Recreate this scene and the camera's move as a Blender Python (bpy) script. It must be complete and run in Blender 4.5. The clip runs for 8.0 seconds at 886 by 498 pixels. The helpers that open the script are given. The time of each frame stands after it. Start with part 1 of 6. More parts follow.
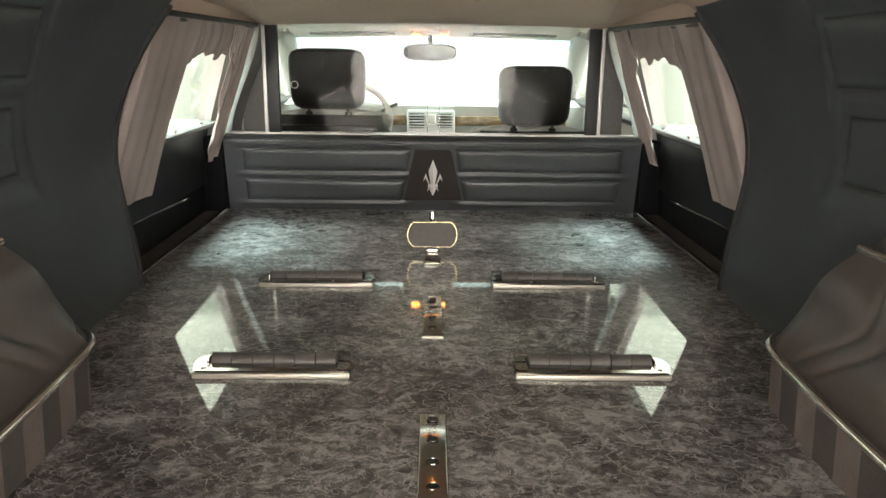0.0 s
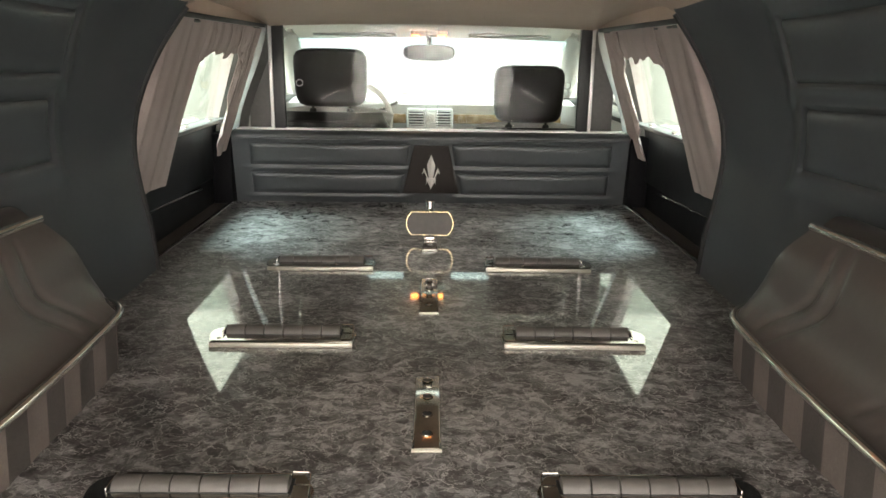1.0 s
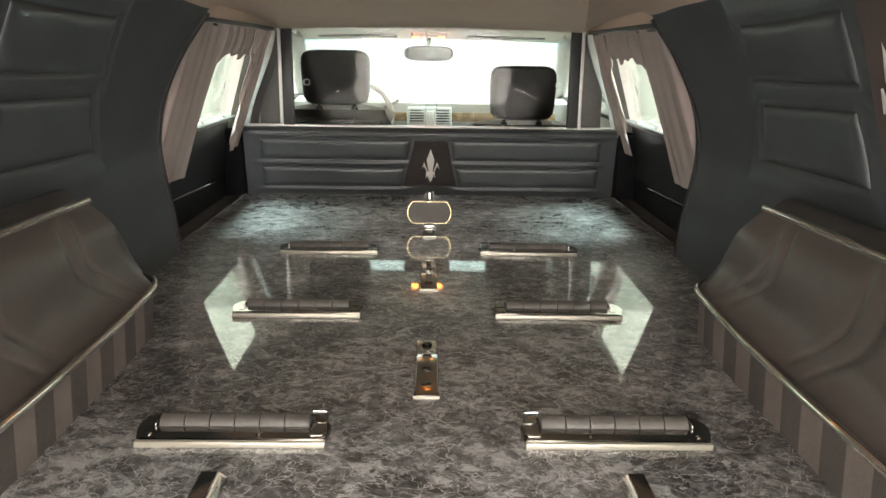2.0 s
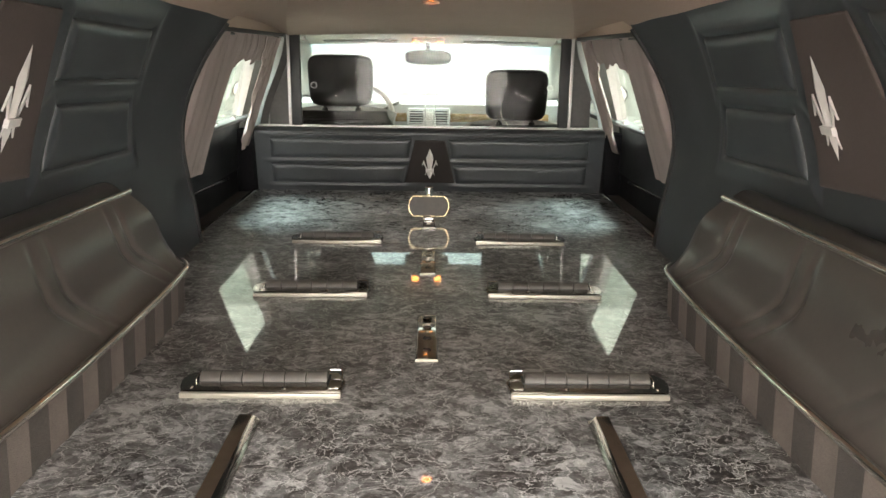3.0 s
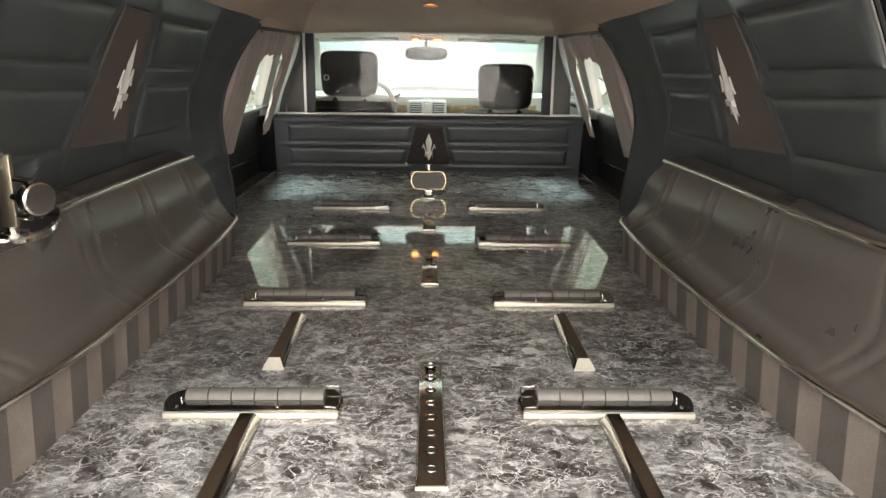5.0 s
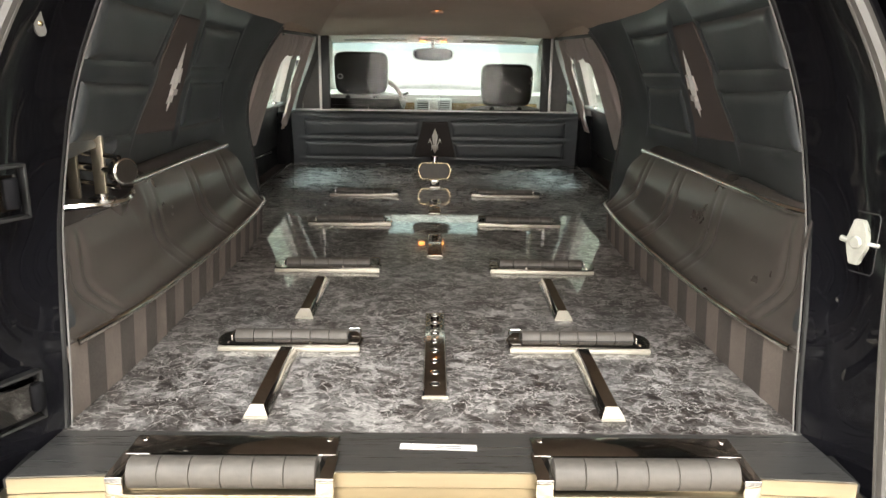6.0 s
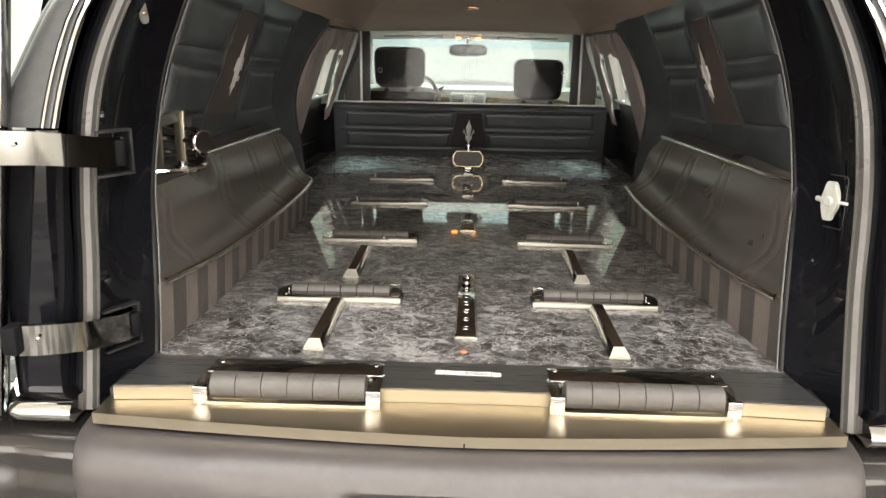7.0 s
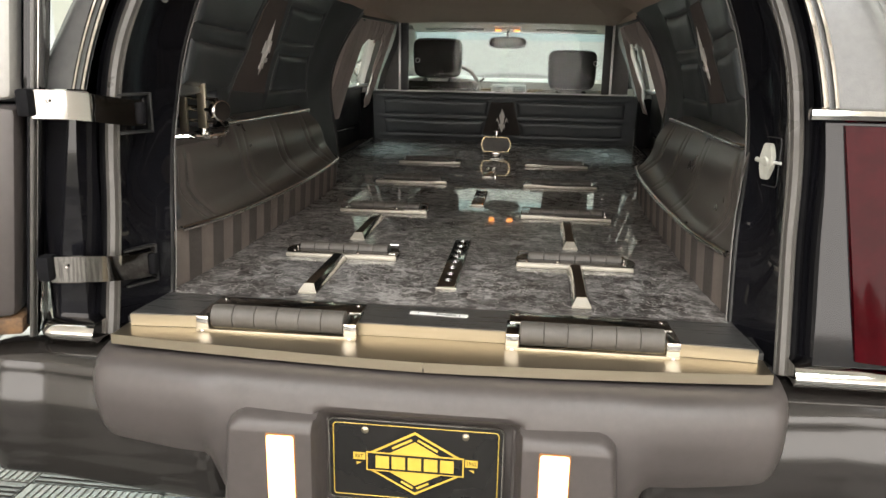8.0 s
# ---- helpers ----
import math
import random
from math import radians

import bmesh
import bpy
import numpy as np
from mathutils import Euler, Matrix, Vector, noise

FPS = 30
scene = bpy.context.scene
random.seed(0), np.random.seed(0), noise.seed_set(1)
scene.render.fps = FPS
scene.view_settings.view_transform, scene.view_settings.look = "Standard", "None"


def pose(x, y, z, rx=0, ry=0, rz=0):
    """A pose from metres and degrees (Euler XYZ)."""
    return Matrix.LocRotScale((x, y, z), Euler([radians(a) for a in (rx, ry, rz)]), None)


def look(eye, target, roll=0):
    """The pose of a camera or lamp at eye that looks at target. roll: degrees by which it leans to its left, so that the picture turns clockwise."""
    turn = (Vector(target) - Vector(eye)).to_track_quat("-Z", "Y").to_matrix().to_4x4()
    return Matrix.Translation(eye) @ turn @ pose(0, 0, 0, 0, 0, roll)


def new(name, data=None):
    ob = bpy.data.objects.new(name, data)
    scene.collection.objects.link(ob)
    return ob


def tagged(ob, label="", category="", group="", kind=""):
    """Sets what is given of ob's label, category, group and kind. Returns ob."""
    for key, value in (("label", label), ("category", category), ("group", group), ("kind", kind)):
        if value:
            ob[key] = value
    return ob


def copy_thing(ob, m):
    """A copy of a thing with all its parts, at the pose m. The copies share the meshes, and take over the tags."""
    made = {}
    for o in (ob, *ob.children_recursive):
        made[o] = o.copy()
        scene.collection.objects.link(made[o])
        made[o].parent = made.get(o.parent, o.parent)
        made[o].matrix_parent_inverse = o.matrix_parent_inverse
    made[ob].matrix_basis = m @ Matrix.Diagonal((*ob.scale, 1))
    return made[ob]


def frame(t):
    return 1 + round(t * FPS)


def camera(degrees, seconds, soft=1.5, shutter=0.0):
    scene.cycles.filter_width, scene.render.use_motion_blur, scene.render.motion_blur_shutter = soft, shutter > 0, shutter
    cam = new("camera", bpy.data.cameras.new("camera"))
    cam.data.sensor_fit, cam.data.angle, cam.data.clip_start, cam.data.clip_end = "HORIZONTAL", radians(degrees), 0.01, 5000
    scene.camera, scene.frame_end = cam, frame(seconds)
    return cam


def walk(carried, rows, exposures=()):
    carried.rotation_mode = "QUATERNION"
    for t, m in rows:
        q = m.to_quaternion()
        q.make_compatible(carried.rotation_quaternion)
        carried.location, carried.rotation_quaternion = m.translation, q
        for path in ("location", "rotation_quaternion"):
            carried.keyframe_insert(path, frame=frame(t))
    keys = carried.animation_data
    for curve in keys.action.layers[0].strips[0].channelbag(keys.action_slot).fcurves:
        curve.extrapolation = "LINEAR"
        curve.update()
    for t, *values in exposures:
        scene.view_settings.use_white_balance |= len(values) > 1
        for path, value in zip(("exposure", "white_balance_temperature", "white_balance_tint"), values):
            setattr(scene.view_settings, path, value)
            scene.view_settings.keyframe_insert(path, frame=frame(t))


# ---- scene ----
cam = camera(60.8, 8.0)
PATH = [
    (0, (-0.005, 0.282, 1.27), (0.027, 2.215, 0.76), 0.7),
    (0.5, (-0.002, 0.217, 1.274), (0.032, 2.151, 0.765), 0.8),
    (1, (0.004, 0.145, 1.264), (0.035, 2.079, 0.758), 0.8),
    (1.5, (0.006, 0.056, 1.263), (0.037, 1.991, 0.756), 0.8),
    (3, (0.005, -0.242, 1.287), (0.039, 1.693, 0.782), 0.8),
    (3.5, (0.009, -0.348, 1.278), (0.045, 1.587, 0.772), 0.8),
    (4, (0.002, -0.45, 1.267), (0.042, 1.485, 0.761), 0.8),
    (4.5, (-0.01, -0.559, 1.268), (0.035, 1.375, 0.762), 0.7),
    (6, (-0.007, -0.977, 1.278), (0.021, 0.957, 0.771), 0.8),
    (6.5, (-0.022, -1.105, 1.266), (-0.025, 0.83, 0.758), 0.9),
    (7, (-0.007, -1.194, 1.255), (-0.064, 0.739, 0.746), 1.0),
    (7.5, (0.069, -1.287, 1.234), (-0.078, 0.641, 0.722), 0.9),
    (8, (0.171, -1.358, 1.211), (-0.048, 0.563, 0.698), 1.0),
]
EXPOSURES = [(0.0, 1.92), (1.5, 1.88), (3.5, 1.72), (4.5, 1.5), (6.0, 1.2), (6.5, 1.0), (7.5, 0.74), (8.0, 0.44)]
walk(cam, [(t, look(eye, target, roll)) for t, eye, target, roll in PATH],
     exposures=EXPOSURES)

# ---- light ----
world = bpy.data.worlds.new("world")
scene.world = world
world.use_nodes = True
world.node_tree.nodes["Background"].inputs[0].default_value = (0.9, 0.95, 1.0, 1)
world.node_tree.nodes["Background"].inputs[1].default_value = 0.3


def area_lamp(name, loc, target, sx, sy, watts, colour):
    data = bpy.data.lights.new(name, "AREA")
    data.shape, data.size, data.size_y, data.energy, data.color = "RECTANGLE", sx, sy, watts, colour
    ob = new(name, data)
    ob.matrix_world = look(loc, target)
    return ob


# showroom ceiling lights (their fixtures are built below)
# none is in view; the pairs at y 3.5 and 4.6 are added fill
LAMPS = [(-1.7, -2.7, 1.2, 2.4, 135), (1.7, -2.7, 1.2, 2.4, 135), (-2.4, 3.5, 1.0, 1.6, 155), (2.4, 3.5, 1.0, 1.6, 155), (-5.2, 4.6, 2.4, 5.6, 185), (5.2, 4.6, 2.4, 5.6, 185), (-2.9, 9.0, 2.6, 3.8, 14), (2.9, 9.0, 2.6, 3.8, 14)]
for lx, ly, lw, ll, lp in LAMPS:
    area_lamp("showroom_lamp", (lx, ly, 3.93), (lx, ly, 0), lw, ll, lp, (0.98, 0.97, 0.96) if ly < 2 else ((0.74, 1.0, 0.98) if lp == 155 else (1.0, 0.98, 0.88)))
# the small amber lamp in the headliner
area_lamp("amber_lamp_light", (0, 1.87, 1.412), (0, 1.87, 0.7), 0.03, 0.03, 0.012, (1.0, 0.26, 0.03))
# the two map lamps over the windscreen
for lx in (-0.078, 0.046):
    area_lamp("map_lamp_light", (lx, 3.762, 1.322), (lx, 3.762, 0.7), 0.035, 0.05, 0.012, (1.0, 0.34, 0.06))


# ---- materials ----
def nodes_of(name):
    m = bpy.data.materials.new(name)
    m.use_nodes = True
    nt = m.node_tree
    return m, nt, nt.nodes["Principled BSDF"]


def noise_node(nt, scale, detail=4.0, rough=0.55, coords="Object", stretch=None):
    tc = nt.nodes.new("ShaderNodeTexCoord")
    n = nt.nodes.new("ShaderNodeTexNoise")
    n.inputs["Scale"].default_value, n.inputs["Detail"].default_value, n.inputs["Roughness"].default_value = scale, detail, rough
    if stretch:
        mp = nt.nodes.new("ShaderNodeMapping")
        mp.inputs["Scale"].default_value = stretch
        nt.links.new(tc.outputs[coords], mp.inputs[0])
        nt.links.new(mp.outputs[0], n.inputs["Vector"])
    else:
        nt.links.new(tc.outputs[coords], n.inputs["Vector"])
    return n


def ramp(nt, src, stops):
    r = nt.nodes.new("ShaderNodeValToRGB")
    el = r.color_ramp.elements
    while len(el) < len(stops):
        el.new(0.5)
    for e, (p, c) in zip(el, stops):
        e.position, e.color = p, (*c, 1)
    nt.links.new(src, r.inputs[0])
    return r


def grey(v):
    return (v, v, v)


def surface(name, c1, c2, rough=0.5, metal=0.0, big=3.0, fine=60.0, bump=0.0, bump_scale=250.0, rough_var=0.08, coat=0.0, stretch=None, ior=1.5):
    """Colour wanders between c1 and c2 at two scales; roughness wanders too; fine relief."""
    m, nt, b = nodes_of(name)
    n1 = noise_node(nt, big, 5.0, 0.6, stretch=stretch)
    n2 = noise_node(nt, fine, 3.0, 0.6, stretch=stretch)
    mx = nt.nodes.new("ShaderNodeMix")
    mx.inputs[0].default_value = 0.4
    nt.links.new(n1.outputs[0], mx.inputs[2])
    nt.links.new(n2.outputs[0], mx.inputs[3])
    r = ramp(nt, mx.outputs[0], [(0.35, c1), (0.65, c2)])
    nt.links.new(r.outputs[0], b.inputs["Base Color"])
    rr = ramp(nt, n1.outputs[0], [(0.3, grey(max(0.02, rough - rough_var))), (0.7, grey(rough + rough_var))])
    nt.links.new(rr.outputs[0], b.inputs["Roughness"])
    b.inputs["Metallic"].default_value = metal
    b.inputs["IOR"].default_value = ior
    b.inputs["Coat Weight"].default_value = coat
    b.inputs["Coat Roughness"].default_value = 0.03
    if bump:
        n3 = noise_node(nt, bump_scale, 3.0, 0.6, stretch=stretch)
        bp = nt.nodes.new("ShaderNodeBump")
        bp.inputs["Strength"].default_value, bp.inputs["Distance"].default_value = bump, 0.002
        nt.links.new(n3.outputs[0], bp.inputs["Height"])
        nt.links.new(bp.outputs[0], b.inputs["Normal"])
    return m


def glass(name, tint, gloss=1.0, rough=0.0):
    """A thin pane: clear with a mirror-like sheen that grows at grazing angles."""
    m, nt, b = nodes_of(name)
    nt.nodes.remove(b)
    tr, gl, mx, fr = (nt.nodes.new("ShaderNode" + k) for k in ("BsdfTransparent", "BsdfGlossy", "MixShader", "LayerWeight"))
    tr.inputs[0].default_value = (*tint, 1)
    gl.inputs["Roughness"].default_value = rough
    fr.inputs[0].default_value = 0.5
    power, mul = nt.nodes.new("ShaderNodeMath"), nt.nodes.new("ShaderNodeMath")
    power.operation, mul.operation = "POWER", "MULTIPLY_ADD"
    power.inputs[1].default_value = 5.0
    mul.inputs[1].default_value, mul.inputs[2].default_value = 0.95 * gloss, 0.04 * gloss
    nt.links.new(fr.outputs["Facing"], power.inputs[0])
    nt.links.new(power.outputs[0], mul.inputs[0])
    nt.links.new(mul.outputs[0], mx.inputs[0])
    nt.links.new(tr.outputs[0], mx.inputs[1])
    nt.links.new(gl.outputs[0], mx.inputs[2])
    nt.links.new(mx.outputs[0], nt.nodes["Material Output"].inputs[0])
    return m


def glow(name, colour, strength):
    m, nt, b = nodes_of(name)
    b.inputs["Base Color"].default_value = (*[0.15 * c for c in colour], 1)
    b.inputs["Emission Color"].default_value = (*colour, 1)
    b.inputs["Emission Strength"].default_value = strength
    return m


def marble_laminate():
    """Polished marbled laminate: dark broken shards, grey clouds and a net of fine pale veins under a clear gloss."""
    m, nt, b = nodes_of("marble_laminate")

    def math_node(op, a, c):
        n = nt.nodes.new("ShaderNodeMath")
        n.operation = op
        for k, v in enumerate((a, c)):
            if isinstance(v, float):
                n.inputs[k].default_value = v
            else:
                nt.links.new(v, n.inputs[k])
        return n.outputs[0]

    def bent(vec, by, k):
        n = nt.nodes.new("ShaderNodeVectorMath")
        n.operation = "MULTIPLY_ADD"
        nt.links.new(by, n.inputs[0])
        n.inputs[1].default_value = (k, k, k)
        nt.links.new(vec, n.inputs[2])
        return n.outputs[0]

    def noise(vec, scale, detail, rough, distort=0.0):
        n = nt.nodes.new("ShaderNodeTexNoise")
        n.inputs["Scale"].default_value, n.inputs["Detail"].default_value = scale, detail
        n.inputs["Roughness"].default_value, n.inputs["Distortion"].default_value = rough, distort
        nt.links.new(vec, n.inputs["Vector"])
        return n

    tc = nt.nodes.new("ShaderNodeTexCoord")
    mp = nt.nodes.new("ShaderNodeMapping")
    mp.inputs["Scale"].default_value = (0.95, 1.12, 1.0)
    mp.inputs["Rotation"].default_value = (0, 0, 0.5)
    nt.links.new(tc.outputs["Object"], mp.inputs[0])
    raw = mp.outputs[0]
    vec = bent(raw, noise(raw, 7.0, 3.0, 0.6).outputs["Color"], 0.11)
    vec = bent(vec, noise(raw, 38.0, 4.0, 0.65).outputs["Color"], 0.030)
    cloud = noise(vec, 4.6, 5.0, 0.62).outputs[0]
    patch = noise(vec, 21.0, 7.0, 0.72, 0.25).outputs[0]
    grain = noise(raw, 130.0, 4.0, 0.7, 0.6).outputs[0]
    shards = []
    for scale in (34.0, 92.0):
        cell = nt.nodes.new("ShaderNodeTexVoronoi")
        cell.inputs["Scale"].default_value = scale
        nt.links.new(vec, cell.inputs["Vector"])
        split = nt.nodes.new("ShaderNodeSeparateColor")
        nt.links.new(cell.outputs["Color"], split.inputs[0])
        shards.append(split.outputs[0])
    tone = math_node("MULTIPLY", cloud, 0.33)
    for src, k in ((patch, 0.42), (grain, 0.12), (shards[0], 0.085), (shards[1], 0.10)):
        tone = math_node("ADD", tone, math_node("MULTIPLY", src, k))
    base = ramp(nt, tone, [(0.440, (0.017, 0.0130, 0.0115)), (0.500, (0.062, 0.0550, 0.0515)), (0.565, (0.150, 0.145, 0.141)), (0.640, (0.36, 0.348, 0.335))])
    veins = None
    for scale, width, lo, hi, top in ((12.0, 0.012, 0.44, 0.56, 0.95), (30.0, 0.028, 0.43, 0.56, 0.95), (66.0, 0.055, 0.46, 0.60, 0.8)):
        vein = nt.nodes.new("ShaderNodeTexVoronoi")
        vein.feature = "DISTANCE_TO_EDGE"
        vein.inputs["Scale"].default_value = scale
        nt.links.new(vec, vein.inputs["Vector"])
        line = ramp(nt, vein.outputs["Distance"], [(0.0, grey(1.0)), (width, grey(0.0))]).outputs[0]
        gate = ramp(nt, noise(raw, scale * 0.6, 5.0, 0.7).outputs[0], [(lo, grey(0.0)), (hi, grey(top))]).outputs[0]
        line = math_node("MULTIPLY", line, gate)
        veins = line if veins is None else math_node("MAXIMUM", veins, line)
    mix = nt.nodes.new("ShaderNodeMix")
    mix.data_type = "RGBA"
    nt.links.new(veins, mix.inputs[0])
    nt.links.new(base.outputs[0], mix.inputs[6])
    mix.inputs[7].default_value = (0.56, 0.545, 0.52, 1)
    nt.links.new(mix.outputs[2], b.inputs["Base Color"])
    smear = noise_node(nt, 5.0, 5.0, 0.6)
    rr = ramp(nt, smear.outputs[0], [(0.3, grey(0.42)), (0.7, grey(0.58))])
    nt.links.new(rr.outputs[0], b.inputs["Roughness"])
    b.inputs["IOR"].default_value = 1.5
    b.inputs["Coat Weight"].default_value = 1.0
    b.inputs["Coat IOR"].default_value = 1.62
    cr = ramp(nt, smear.outputs[0], [(0.35, grey(0.02)), (0.75, grey(0.05))])
    nt.links.new(cr.outputs[0], b.inputs["Coat Roughness"])
    return m


MARBLE = marble_laminate()
LEATHER = surface("blue_grey_vinyl", (0.033, 0.0375, 0.0395), (0.048, 0.053, 0.056), 0.40, bump=0.13, bump_scale=420, big=4, fine=90, rough_var=0.04)
LEATHER_DARK = surface("black_vinyl", (0.053, 0.046, 0.041), (0.067, 0.0585, 0.052), 0.29, bump=0.025, bump_scale=420, big=3, fine=90, rough_var=0.03)
VELOUR = surface("brown_velour", (0.066, 0.051, 0.045), (0.088, 0.069, 0.061), 0.9, bump=0.4, bump_scale=600, big=8, fine=200)
CARPET_LIGHT = surface("taupe_carpet", (0.098, 0.080, 0.069), (0.145, 0.120, 0.104), 0.95, bump=0.8, bump_scale=500, big=14, fine=240)
CARPET_DARK = surface("charcoal_carpet", (0.038, 0.032, 0.028), (0.066, 0.056, 0.049), 0.95, bump=0.8, bump_scale=500, big=14, fine=240)
HEADLINER = surface("beige_headliner", (0.48, 0.365, 0.285), (0.56, 0.43, 0.34), 0.9, bump=0.3, bump_scale=500, big=3, fine=120)
CURTAIN = surface("taupe_curtain", (0.31, 0.255, 0.235), (0.39, 0.325, 0.30), 0.9, bump=0.5, bump_scale=700, big=6, fine=300)
BEAD = surface("satin_bead", (0.88, 0.85, 0.81), (0.93, 0.90, 0.86), 0.08, metal=1.0, big=3, rough_var=0.03)
STRAP = surface("worn_chrome", (0.31, 0.30, 0.285), (0.37, 0.355, 0.335), 0.08, metal=1.0, rough_var=0.03)
SILL_TOP = surface("worn_steel", (0.25, 0.25, 0.245), (0.31, 0.31, 0.30), 0.30, metal=0.9, big=4, fine=24, stretch=(1.5, 70, 70), bump=0.03, bump_scale=10, rough_var=0.05)
CHROME = surface("chrome", (0.62, 0.60, 0.57), (0.70, 0.68, 0.65), 0.06, metal=1.0, rough_var=0.03, big=9)
NICKEL = surface("dark_nickel", (0.37, 0.355, 0.335), (0.44, 0.425, 0.40), 0.11, metal=1.0, rough_var=0.04, big=9)
# the warm tint stands in for yellowish surroundings that the steel would reflect
STEEL = surface("brushed_steel", (0.385, 0.338, 0.255), (0.415, 0.366, 0.280), 0.36, metal=1.0, rough_var=0.03, big=3, fine=24, stretch=(1.5, 90, 90), bump=0.03, bump_scale=10)
PALE_STEEL = surface("satin_plated_steel", (0.38, 0.355, 0.30), (0.43, 0.405, 0.345), 0.42, metal=0.45, rough_var=0.05, big=20)
GOLD_RIM = surface("brass_rim", (0.42, 0.34, 0.20), (0.50, 0.41, 0.25), 0.22, metal=1.0)
RUBBER = surface("grey_rubber_roller", (0.060, 0.054, 0.048), (0.088, 0.080, 0.070), 0.55, bump=0.15, bump_scale=300)
SEAL = surface("grey_rubber_seal", (0.060, 0.056, 0.051), (0.085, 0.080, 0.073), 0.32, bump=0.05)
GLOSS_BLACK = surface("black_paint", (0.004, 0.004, 0.005), (0.007, 0.007, 0.009), 0.05, rough_var=0.02, ior=1.42)
# black paint lightened towards brown: the lit floor's reflection is put into the colour
BUMPER_SHEEN = surface("black_bumper_paint", (0.012, 0.011, 0.010), (0.018, 0.016, 0.015), 0.10, rough_var=0.03, ior=1.55)
BLACK = surface("black_plastic", (0.010, 0.010, 0.010), (0.016, 0.016, 0.016), 0.5, bump=0.1)
MATTE_BLACK = surface("matt_black_rubber", (0.006, 0.006, 0.007), (0.011, 0.011, 0.012), 0.6, bump=0.1, ior=1.12)
DOOR_TRIM = surface("black_door_trim", (0.006, 0.007, 0.008), (0.011, 0.012, 0.013), 0.5, bump=0.15)
BUMPER_GREY = surface("grained_bumper_plastic", (0.056, 0.049, 0.047), (0.073, 0.064, 0.061), 0.37, bump=0.25, bump_scale=700)
VINYL_TOP = surface("black_vinyl_top", (0.10, 0.10, 0.10), (0.135, 0.135, 0.132), 0.36, bump=0.3, bump_scale=350)
PILLAR = surface("grey_pillar_trim", (0.12, 0.115, 0.11), (0.16, 0.155, 0.145), 0.6, bump=0.2)
CAB_GREY = surface("light_grey_trim", (0.40, 0.39, 0.365), (0.47, 0.46, 0.435), 0.6, bump=0.2)
SEAT = surface("black_seat_leather", (0.010, 0.009, 0.008), (0.016, 0.014, 0.013), 0.5, bump=0.3, bump_scale=300, ior=1.25)
SEAT_LIGHT = surface("pale_seat_leather", (0.28, 0.27, 0.25), (0.34, 0.33, 0.31), 0.45, bump=0.2)
WOOD = surface("burl_wood", (0.16, 0.10, 0.045), (0.30, 0.20, 0.10), 0.25, big=18, fine=60, coat=0.15)
SILVER = surface("silver_trim", (0.58, 0.57, 0.55), (0.66, 0.65, 0.63), 0.35, metal=0.35)
EMBLEM = surface("silver_emblem", (0.66, 0.63, 0.60), (0.74, 0.71, 0.67), 0.35, metal=0.15)
MIRROR = surface("mirror_glass", (0.07, 0.073, 0.07), (0.09, 0.093, 0.09), 0.03, metal=1.0, rough_var=0.01)
DOOR_MIRROR = surface("silvered_mirror_glass", (0.17, 0.18, 0.17), (0.20, 0.21, 0.20), 0.04, metal=1.0, rough_var=0.01)
PANE = glass("clear_pane", (0.96, 0.97, 0.95), 1.0)
PANE_THIN = glass("clear_sliding_pane", (0.97, 0.98, 0.97), 0.28)
EDGE_GLASS = glass("ground_glass_edge", (0.55, 0.62, 0.60), 2.0, 0.2)
SHADE_BAND = glass("blue_shade_band", (0.84, 0.94, 0.95), 1.0)
RED_LENS = surface("red_lens", (0.020, 0.0004, 0.0014), (0.040, 0.0008, 0.0028), 0.07, rough_var=0.02, ior=1.2, big=6, fine=20)
AMBER = glow("amber_lamp", (1.0, 0.26, 0.025), 10.0)
AMBER_BLOOM = glow("amber_rim", (1.0, 0.40, 0.10), 0.2)
CAB_CLOTH = surface("pale_cab_headliner", (0.72, 0.67, 0.61), (0.79, 0.74, 0.68), 0.9, bump=0.3, bump_scale=500)
BADGE_BROWN = surface("black_brown_velour", (0.020, 0.016, 0.014), (0.030, 0.024, 0.021), 0.85, bump=0.4, bump_scale=600, big=8, fine=200)
WARM = glow("warm_reversing_lamp", (1.0, 0.66, 0.33), 3.4)
MAP_GLOW = glow("map_lamp", (1.0, 0.32, 0.06), 3.2)
DAYLIGHT = glow("daylight_glazing", (0.97, 1.0, 0.94), 0.62)
DAYLIGHT_DIM = glow("shaded_glazing", (0.86, 1.0, 0.82), 0.40)
BACKDROP_GLOW = glow("frosted_glazing", (0.98, 0.99, 1.0), 0.23)
BACKDROP_DIM = glow("shaded_frosted_glazing", (0.93, 1.0, 0.86), 0.165)
REAR_FILL = glow("rear_daylight_glazing", (1.0, 0.93, 0.86), 4.7)
PANEL_GLOW = glow("light_panel", (0.86, 1.0, 0.80), 0.75)
WALL_WHITE = surface("white_showroom_wall", (0.80, 0.77, 0.72), (0.86, 0.83, 0.78), 0.7, big=1.0, fine=20, bump=0.1)
TILE_BLACK = surface("black_floor_tile", (0.040, 0.039, 0.037), (0.060, 0.058, 0.055), 0.4, bump=0.1)
TILE_GREY = surface("grey_floor_tile", (0.17, 0.164, 0.154), (0.22, 0.213, 0.20), 0.4, bump=0.1)
BOUNCE_FLOOR = surface("concrete", (0.50, 0.49, 0.47), (0.58, 0.57, 0.55), 0.6, bump=0.2)
PLATE_BLACK = surface("black_plate_enamel", (0.008, 0.008, 0.008), (0.013, 0.012, 0.011), 0.3)
PLATE_GOLD = surface("gold_print", (0.52, 0.36, 0.05), (0.60, 0.42, 0.07), 0.4)
